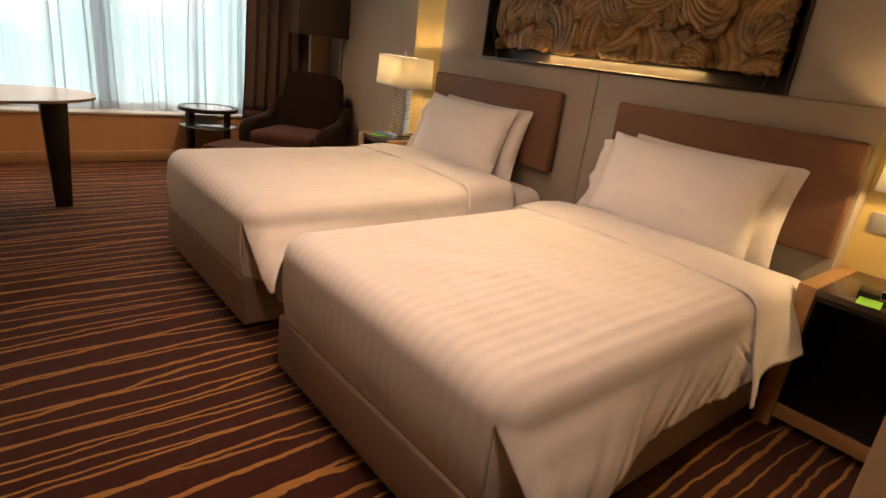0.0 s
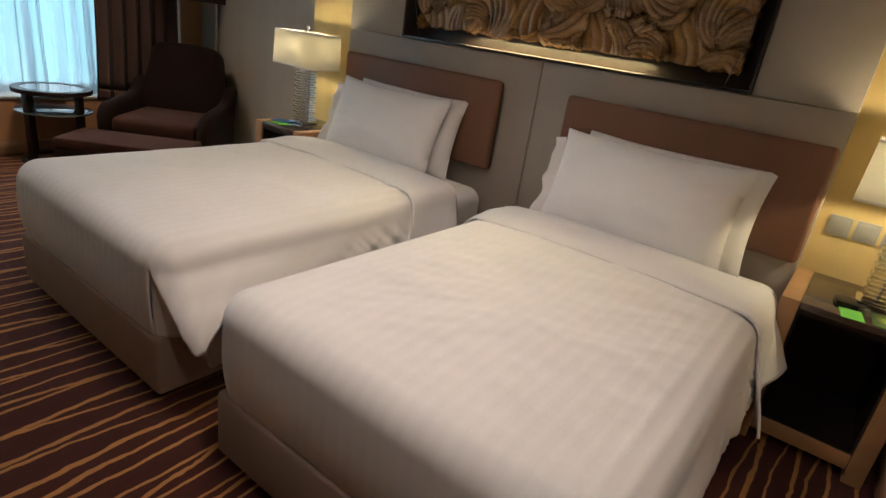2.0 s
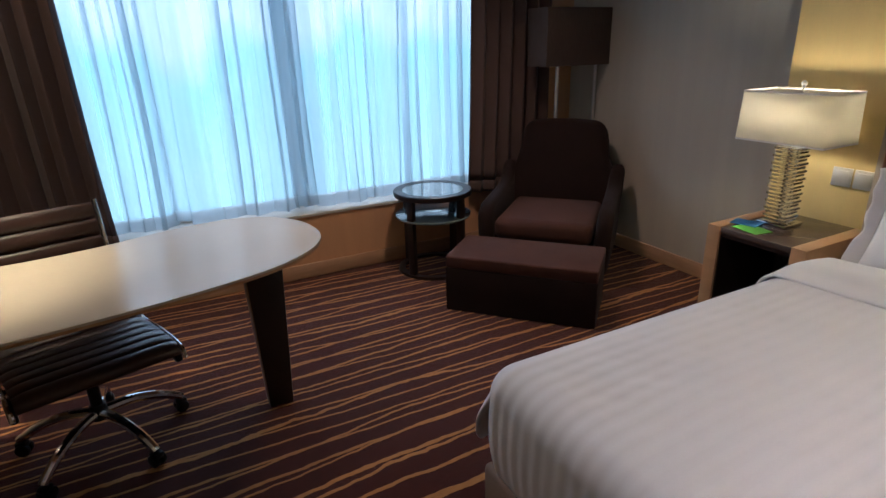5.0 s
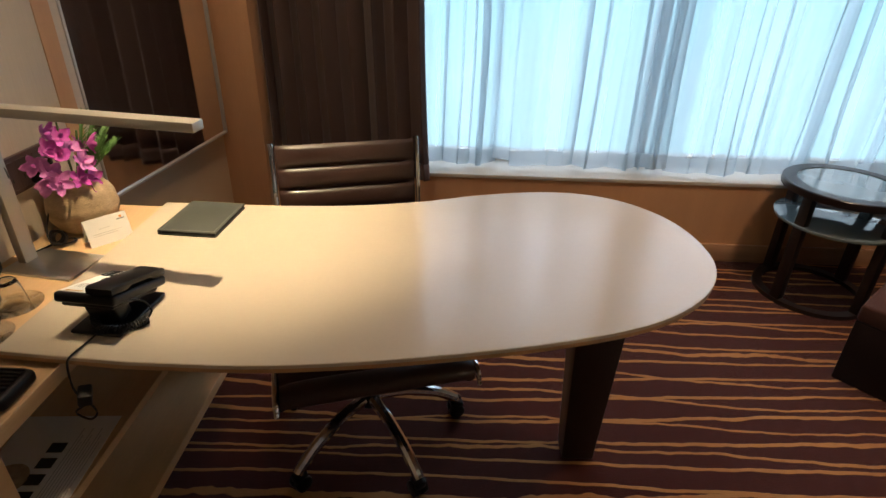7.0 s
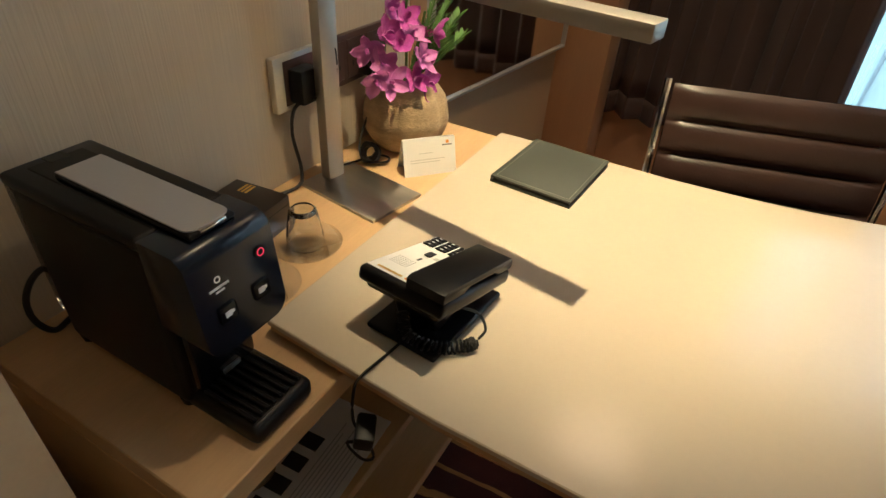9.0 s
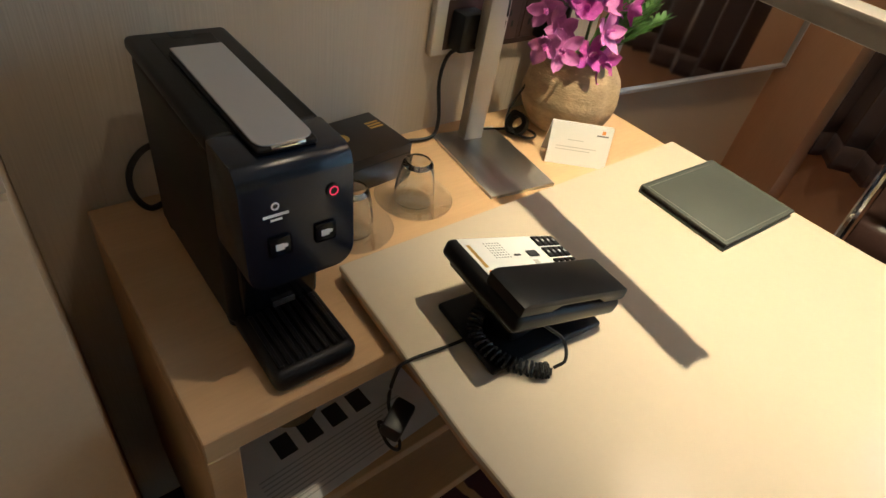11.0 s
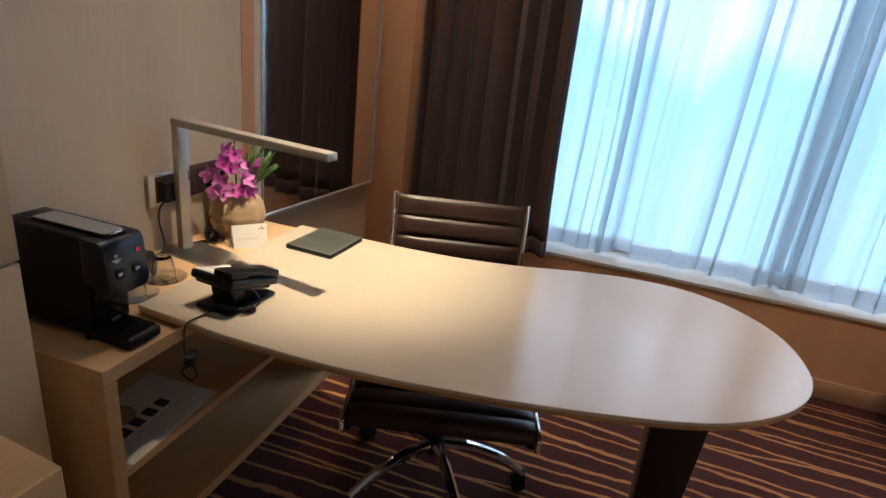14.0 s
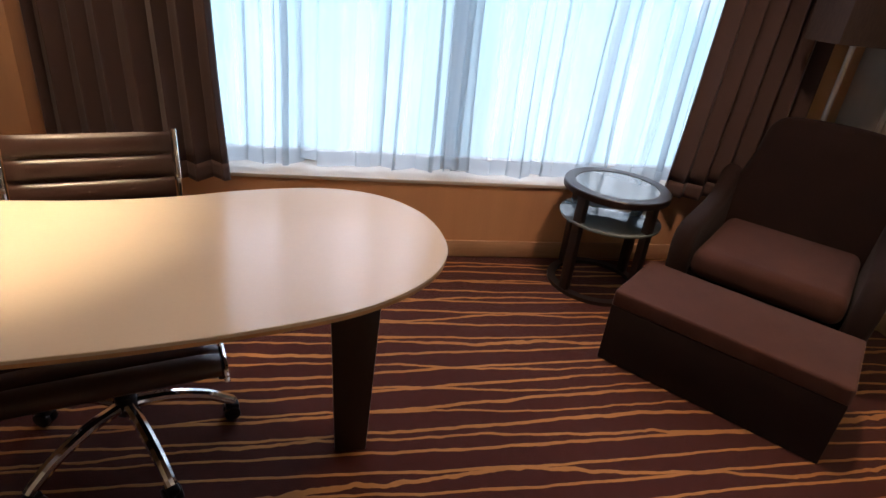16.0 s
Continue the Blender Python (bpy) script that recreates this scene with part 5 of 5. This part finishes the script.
def vase():
    t = thing("flower_vase", pose(-0.325, 5.195, CT), "round ribbed stone vase holding magenta orchids", "vase")
    prof = [(0.0, 0.0), (0.045, 0.0), (0.062, 0.010), (0.080, 0.040), (0.083, 0.066), (0.075, 0.096), (0.056, 0.118), (0.034, 0.126), (0.026, 0.122), (0.022, 0.108), (0.0, 0.09)]
    sm = [(max(0, p.x), p.y) for p in smooth_path([(r, z, 0) for r, z in prof], 3)]
    bm = lathe([(r * 1.07, z * 1.12) for r, z in sm], 60)
    for v in bm.verts:
        a = math.atan2(v.co.y, v.co.x)
        r = math.hypot(v.co.x, v.co.y)
        k = 1 - 0.055 * max(0, math.cos(a * 5)) ** 6 * min(1, r / 0.06) + 0.008 * math.sin(v.co.z * 420)
        v.co.x *= k
        v.co.y *= k
    part("pot", bm, M_VASE, t, sharp=60)
    rng = random.Random(11)

    def petal(l, w, cup):
        def f(u, v):
            s = (u - 0.5) * 2
            wd = w * math.sin(min(1, v * 0.93 + 0.07) * math.pi) ** 0.6
            return Vector((v * l, s * wd, cup * (v * v * 0.6 + s * s * 0.35) * l + 0.002 * math.sin(v * 9 + s * 4)))
        return sheet(f, 4, 5)

    spikes = [((0, 0, 0.13), (0.012, -0.02, 0.20), (0.02, -0.035, 0.29), (0.02, -0.03, 0.325)), ((0, 0, 0.13), (0.01, 0.025, 0.20), (0.02, 0.03, 0.265)), ((0, -0.01, 0.13), (0.035, -0.06, 0.165), (0.05, -0.105, 0.175))]
    for sp in spikes:
        part("stem", tube(sp, 0.0028, 6), M_STEM, t)
    spots = [(0.045, -0.035, 0.30), (0.02, -0.065, 0.27), (0.055, -0.01, 0.265), (0.045, -0.045, 0.235), (0.05, 0.03, 0.255), (0.0, -0.085, 0.25), (0.060, -0.015, 0.205), (0.055, 0.02, 0.195), (0.02, 0.045, 0.225), (0.035, -0.065, 0.215), (0.055, -0.09, 0.18), (0.045, -0.125, 0.185), (0.065, -0.03, 0.165), (0.01, -0.03, 0.325), (0.07, 0.005, 0.155), (0.0, 0.01, 0.29)]
    for x, y, z in spots:
        x, y, z = x - 0.022, y - 0.008, 0.152 + (z - 0.155) * 0.76
        out = Vector((rng.uniform(0.4, 1.0), y * 7 + rng.uniform(-0.5, 0.5), 0.2 + rng.uniform(-0.6, 0.6))).normalized()
        x, y, z = x + rng.uniform(-0.012, 0.012), y + rng.uniform(-0.015, 0.012), z + rng.uniform(-0.012, 0.012)
        q = out.to_track_quat("Z", "Y").to_matrix().to_4x4()
        base = Matrix.Translation((x, y, z)) @ q @ pose(0, 0, 0, 0, 0, rng.uniform(0, 72))
        fl = bmesh.new()
        for i in range(5):
            l = rng.uniform(0.027, 0.042)
            fl = joined(fl, moved(petal(l, rng.uniform(0.009, 0.014), rng.uniform(0.05, 0.5)), base @ pose(0, 0, 0, 0, -18 + rng.uniform(-10, 10), 72 * i)))
        b = part("blossom", fl, M_PETAL if rng.random() < 0.65 else M_PETALPALE, t, sharp=80)
        part("lip", moved(petal(0.016, 0.006, 0.9), base @ pose(0, 0, 0.004, 0, -50, 30)), M_PETAL, b, sharp=80)
    for k in range(5):
        pts = [Vector((-0.005, 0.015, 0.125)), Vector((0.010 + 0.006 * k, 0.038 + 0.011 * k, 0.195 - 0.006 * k)), Vector((0.028 + 0.012 * (k % 3), 0.060 + 0.024 * k, 0.300 - 0.026 * k))]
        path = smooth_path(pts, 18)
        fr = tube(pts, 0.0016, 5)
        for i, q in enumerate(path[6:]):
            for sd in (-1, 1):
                l = 0.030 * (1 - 0.55 * i / len(path)) + 0.006
                fr = joined(fr, moved(prism([(0, 0), (l * 0.45, 0.0030), (l, 0), (l * 0.45, -0.0030)], 0, 0.0008), Matrix.Translation(q) @ pose(0, 0, 0, rng.uniform(-25, 25), -48 + rng.uniform(-14, 14), 78 - sd * 52 + rng.uniform(-10, 10))))
        tagged(part("fern_frond", fr, M_LEAF, t, "feathery green frond"), kind="stuff")
    return t


vase()


def coffee_machine():
    t = thing("coffee_machine", pose(-0.218, 4.531, CT), "black capsule coffee machine with navy front on the worktop", "coffee machine")
    w = 0.050
    for sx in (-0.12, 0.06):
        for sy in (-0.037, 0.037):
            part("foot", cyl(0.009, 0.011, 0, 0.012, 14, sx, sy), M_RUBBER, t)
    part("body", box(-0.130, 0.078, -w, w, 0.012, 0.222, 0.009, 3), M_BLACK, t, "matte black housing")
    head = bmesh.new()
    bmesh.ops.create_cube(head, size=1, matrix=Matrix.LocRotScale((0.106, 0, 0.1765), None, (0.064, 2 * w + 0.002, 0.117)))
    low = [e for e in head.edges if abs(e.verts[0].co.x - e.verts[1].co.x) > 0.01 and e.verts[0].co.z < 0.15]
    bmesh.ops.bevel(head, geom=low, offset=0.020, segments=5, affect="EDGES", profile=0.5)
    brow = [e for e in head.edges if abs(e.verts[0].co.y - e.verts[1].co.y) > 0.05 and e.verts[0].co.z > 0.2 and e.verts[0].co.x > 0.12]
    bmesh.ops.bevel(head, geom=brow, offset=0.017, segments=5, affect="EDGES", profile=0.5)
    rest = [e for e in head.edges if e.is_manifold and e.calc_face_angle(0) > radians(50)]
    bmesh.ops.bevel(head, geom=rest, offset=0.0025, segments=2, affect="EDGES", profile=0.5)
    for v in head.verts:
        v.co.x += max(0, v.co.x - 0.08) / 0.058 * (0.005 - 0.012 * (v.co.z - 0.118) / 0.117)
    part("brew_head", head, M_NAVY, t, "navy-black front panel with rounded corners")
    part("hood", joined(box(-0.138, 0.074, -w - 0.001, w + 0.001, 0.219, 0.2348, 0.006, 3), box(-0.120, 0.070, -0.030, 0.030, 0.2340, 0.2360, 0.001, 1)), M_BLACK, t, "matte black top")
    part("tank_latch", box(-0.130, -0.112, -0.010, 0.012, 0.2350, 0.2362, 0.0005, 1), M_GLOSSBLACK, t)
    lid = part("lever", box(-0.078, 0.116, -0.0265, 0.0265, 0.2355, 0.2415, 0.0028, 3), M_BLACK, t)
    part("lever_inlay", prism([(-0.077, -0.0250), (0.103, -0.0250), (0.1085, -0.0235), (0.1125, -0.0195), (0.114, -0.015), (0.114, 0.015), (0.1125, 0.0195), (0.1085, 0.0235), (0.103, 0.0250), (-0.077, 0.0250)], 0.2416, 0.2432, 0.0006, 1), M_LEVER, lid, "pale grey inlay")
    part("lever_tip", box(0.1135, 0.1175, -0.0150, 0.0150, 0.2385, 0.2430, 0.0015, 2), M_CHROME, lid)
    part("spout", joined(cyl(0.012, 0.009, 0.104, 0.126, 20, 0.104), cyl(0.004, 0.003, 0.095, 0.106, 10, 0.104)), M_BLACK, t)
    part("drip_column", box(0.076, 0.090, -0.040, 0.040, 0.030, 0.124, 0.006), M_GLOSSBLACK, t)
    tray = part("drip_tray", box(0.060, 0.172, -0.045, 0.045, 0.0, 0.028, 0.010, 3), M_BLACK, t)
    for i in range(8):
        part("grate_bar", box(0.088, 0.162, -0.037 + i * 0.0097, -0.032 + i * 0.0097, 0.0285, 0.0325, 0.001, 1), M_BLACK, tray)
    part("tray_badge", box(0.0905, 0.093, -0.010, 0.014, 0.036, 0.042), M_BRUSHED, t)
    part("water_tank", box(-0.164, -0.131, -0.042, 0.042, 0.03, 0.216, 0.008, 3), M_ACRYLIC, t, "clear water tank")
    face = Matrix.Translation((0.1372, 0, 0.1745)) @ pose(0, 0, 0, 0, -5.9)
    for y in (-0.021, 0.021):
        k = part("cup_button", moved(box(0.0, 0.002, y - 0.010, y + 0.010, -0.022, -0.003, 0.002), face), M_GLOSSBLACK, t)
        part("cup_symbol", moved(joined(box(0.0021, 0.0027, y - 0.0045, y + 0.003, -0.016, -0.010), box(0.0021, 0.0027, y + 0.003, y + 0.006, -0.014, -0.011)), face), M_WHITEPRINT, k)
    pb = part("power_button", moved(moved(cyl(0.0065, 0.0065, 0, 0.0016, 24), pose(0, 0.030, 0.026, 0, 90)), face), M_GLOSSBLACK, t)
    part("red_ring", moved(moved(lathe([(0.0034, 0.0016), (0.0043, 0.0016), (0.0043, 0.0022), (0.0034, 0.0022), (0.0034, 0.0016)], 24), pose(0, 0.030, 0.026, 0, 90)), face), M_REDLED, pb, "glowing red ring")
    part("emblem", moved(joined(moved(lathe([(0.0022, 0), (0.0036, 0), (0.0036, 0.0005), (0.0022, 0.0005), (0.0022, 0)], 14), pose(0.0002, -0.022, 0.026, 0, 90)), box(0.0002, 0.0007, -0.033, -0.011, 0.0165, 0.0190), box(0.0002, 0.0007, -0.027, -0.017, 0.0125, 0.0145)), face), M_WHITEPRINT, t, "small white emblem")
    return t


coffee_machine()
cd = thing("power_cord", pose(0, 0, 0), "thick black power cord behind the coffee machine", "cable")
part("wire", tube([(-0.385, 4.52, 0.822), (-0.390, 4.487, 0.820), (-0.386, 4.464, 0.798), (-0.380, 4.460, 0.768), (-0.378, 4.474, 0.742), (-0.385, 4.50, 0.7405), (-0.395, 4.54, 0.7405)], 0.0040, 8), M_RUBBER, cd)


def capsule_box():
    t = thing("capsule_box", pose(-0.352, 4.742, CT, 0, 0, 6), "closed dark brown box with gold seal against the wall", "box")
    part("carton", box(-0.052, 0.052, -0.080, 0.080, 0, 0.056, 0.0015), M_FRAME, t)
    part("lid_seam", box(0.0522, 0.0526, -0.070, 0.078, 0.040, 0.0415), M_BLACK, t)
    part("gold_seal", cyl(0.0105, 0.0105, 0.0562, 0.0568, 24, -0.005, -0.005), M_GOLD, t)
    for i in range(3):
        part("gold_line", box(-0.026 + i * 0.007, -0.022 + i * 0.007, 0.050, 0.074, 0.0562, 0.0566), M_GOLD, t)


capsule_box()


def tumbler(m, g="coffee glasses"):
    t = thing("glass_tumbler", m, "clear glass tumbler upside down on a glass saucer", "glass", g)
    part("cup", lathe([(0.029, 0.0), (0.030, 0.002), (0.0285, 0.02), (0.024, 0.048), (0.021, 0.060), (0.017, 0.064), (0.0, 0.064), (0.0, 0.056), (0.018, 0.055), (0.0215, 0.045), (0.026, 0.02), (0.0272, 0.001), (0.029, 0.0)], 32), M_GLASS, t)
    part("saucer", lathe([(0.0, -0.0065), (0.030, -0.0065), (0.034, -0.005), (0.056, 0.001), (0.057, 0.003), (0.050, 0.0015), (0.032, -0.003), (0.0, -0.003)], 40), M_TUMBLER, t)
    return t


g1 = tumbler(pose(-0.248, 4.792, CT + 0.0068))
copy_thing(g1, pose(-0.232, 4.678, CT + 0.0068, 0, 0, 40))


def socket_panel():
    t = thing("socket_panel", pose(WX + 0.0005, 5.077, 0.918), "wall socket panel with a silver and a brown plate", "wall socket")
    a = part("silver_plate", box(0, 0.014, -0.162, -0.050, -0.047, 0.047, 0.003), M_SILVER, t)
    b = part("brown_plate", box(0, 0.012, -0.049, 0.162, -0.047, 0.047, 0.003), M_BROWNPLATE, t)
    for y in (-0.002, 0.055, 0.115):
        part("module", box(0.0122, 0.0136, y - 0.024, y + 0.024, -0.036, 0.036, 0.001, 1), M_BROWNPLATE, b)
        for dy, dz in ((-0.008, -0.010), (0.008, -0.010), (0, 0.008)):
            part("slot", box(0.0137, 0.0141, y + dy - 0.002, y + dy + 0.002, dz - 0.005, dz + 0.005), M_DARKINK, b)
    part("adapter", box(0.0142, 0.046, -0.132, -0.086, -0.034, 0.026, 0.005), M_BLACK, t, "black plug adapter")
    part("dark_insert", box(0.0140, 0.0146, -0.140, -0.060, -0.038, 0.038), M_BROWNPLATE, a)
    part("charger", box(0.0138, 0.045, 0.060, 0.115, -0.036, 0.020, 0.006), M_BLACK, t)
    return t


socket_panel()
c2 = thing("lamp_cable", pose(0, 0, 0), "black lamp cable looping from the wall socket to the worktop", "cable")
part("wire", tube([(-0.366, 4.978, 0.930), (-0.360, 4.980, 0.962), (-0.350, 4.988, 0.988), (-0.342, 4.999, 0.976), (-0.342, 5.001, 0.935), (-0.348, 4.990, 0.900), (-0.372, 4.966, 0.892), (-0.392, 4.946, 0.876), (-0.396, 4.938, 0.83), (-0.385, 4.94, 0.765), (-0.375, 4.92, 0.742), (-0.385, 4.87, 0.740), (-0.395, 4.83, 0.740)], 0.0032, 7), M_RUBBER, c2)
c3 = thing("charger_cable", pose(0, 0, 0), "bundled thin black charger cable beside the vase", "cable")
part("wire", tube([(-0.372, 5.165, 0.885), (-0.37, 5.13, 0.82), (-0.36, 5.085, 0.775), (-0.35, 5.07, 0.755), (-0.33, 5.06, 0.745), (-0.32, 5.085, 0.765), (-0.345, 5.08, 0.775), (-0.335, 5.055, 0.76), (-0.315, 5.07, 0.745), (-0.30, 5.09, 0.742), (-0.31, 5.11, 0.74), (-0.335, 5.10, 0.74), (-0.36, 5.03, 0.741), (-0.38, 4.99, 0.740)], 0.0022, 6), M_RUBBER, c3)
part("coil", moved(lathe([(0.013, -0.008), (0.020, -0.008), (0.021, 0.008), (0.013, 0.008), (0.013, -0.008)], 18), pose(-0.33, 5.078, 0.757, 60, 10, 0)), M_RUBBER, c3)


def leaflet():
    t = thing("instruction_sheet", pose(-0.155, 4.60, 0.4665, 0, 0, 4), "white printed instruction sheet on the middle shelf", "paper")
    part("sheet", box(-0.105, 0.105, -0.148, 0.148, 0, 0.0012), M_PAPER, t)
    for i in range(4):
        part("printed_photo", box(-0.006, 0.028, -0.085 + i * 0.042, -0.058 + i * 0.042, 0.0013, 0.0017), M_DARKINK, t)
    part("printed_ring", cyl(0.042, 0.042, 0.0013, 0.0017, 28), M_BEIGEPRINT, t, "round beige picture", m=pose(-0.045, -0.03, 0))
    for i in range(9):
        part("print_line", box(0.040 + i * 0.0065, 0.042 + i * 0.0065, -0.125, 0.110 - (i % 3) * 0.02, 0.0013, 0.0016), M_PALEINK, t)


leaflet()


def mirror():
    t = thing("wall_mirror", MIRROR_WALL @ pose(0.013, 0.455, 0.68, 0, 0, -1.7), "tall wall mirror in a slim silver frame", "mirror")
    w, h = 0.405, 1.50
    part("glass", box(0.002, 0.012, -w + 0.008, w - 0.008, 0.008, h - 0.008), M_MIRROR, t, "mirror glass")
    for b in (box(0, 0.020, -w, -w + 0.009, 0, h, 0.001), box(0, 0.020, w - 0.009, w, 0, h, 0.001), box(0, 0.020, -w + 0.009, w - 0.009, 0, 0.009, 0.001), box(0, 0.020, -w + 0.009, w - 0.009, h - 0.009, h, 0.001)):
        part("frame_bar", b, M_SILVER, t)


mirror()
setting("mirror_trim", box(-0.62, -0.440, 5.4125, 5.486, 0, H, 0.003), M_PALETRIM, "pale upright trim beside the mirror")
# Thin strip whose honey colour paints the warm glow on the cream wall.
setting("wall_west_glow_strip", box(WX - 0.02, WX + 0.003, 5.345, 5.4118, CT + 0.001, H, 0.001), M_HONEY, "honey-coloured strip painting the orange glow between wallpaper and mirror trim")


def minibar():
    t = thing("minibar_cabinet", pose(-0.115, 4.052, 0, 0, 0, -4.5), "tan veneer minibar cabinet with an open niche against the wall", "cabinet")
    d, l = 0.508, 1.0
    part("top_board", box(0, d, -l, 0, 0.945, 1.0, 0.002, 1), M_MAPLE, t, "thick pale maple top")
    for y0, y1 in ((-0.050, 0.0), (-l, -l + 0.050)):
        part("side_board", box(0, d, y0, y1, 0.0, 0.9445, 0.002, 1), M_TANWALL, t)
    part("back_board", box(0, 0.012, -l + 0.051, -0.051, 0.0, 0.929), M_MAPLE, t)
    part("shelf", box(0.013, d - 0.02, -l + 0.051, -0.051, 0.845, 0.862, 0.001, 1), M_MAPLE, t)
    part("fridge_door", box(0.06, d - 0.025, -0.52, -0.054, 0.03, 0.842, 0.004), M_GLOSSBLACK, t, "black fridge door")
    part("cupboard_door", box(0.06, d - 0.025, -l + 0.054, -0.524, 0.03, 0.842, 0.004), M_MAPLE, t)


minibar()


# Out-of-view fixture put at every beam, the added fill included.
def downlight(x, y):
    t = thing("unseen_downlight", pose(x, y, H), "small round recessed ceiling downlight, lit, added out of view", "downlight", "downlights")
    part("trim_ring", lathe([(0.035, -0.001), (0.05, -0.001), (0.048, -0.008), (0.036, -0.008), (0.035, -0.001)], 32), M_SILVER, t)
    part("lens", cyl(0.034, 0.034, -0.004, -0.002, 24), M_FLAME, t)


for x, y, w in DOWN_AND_FILL:
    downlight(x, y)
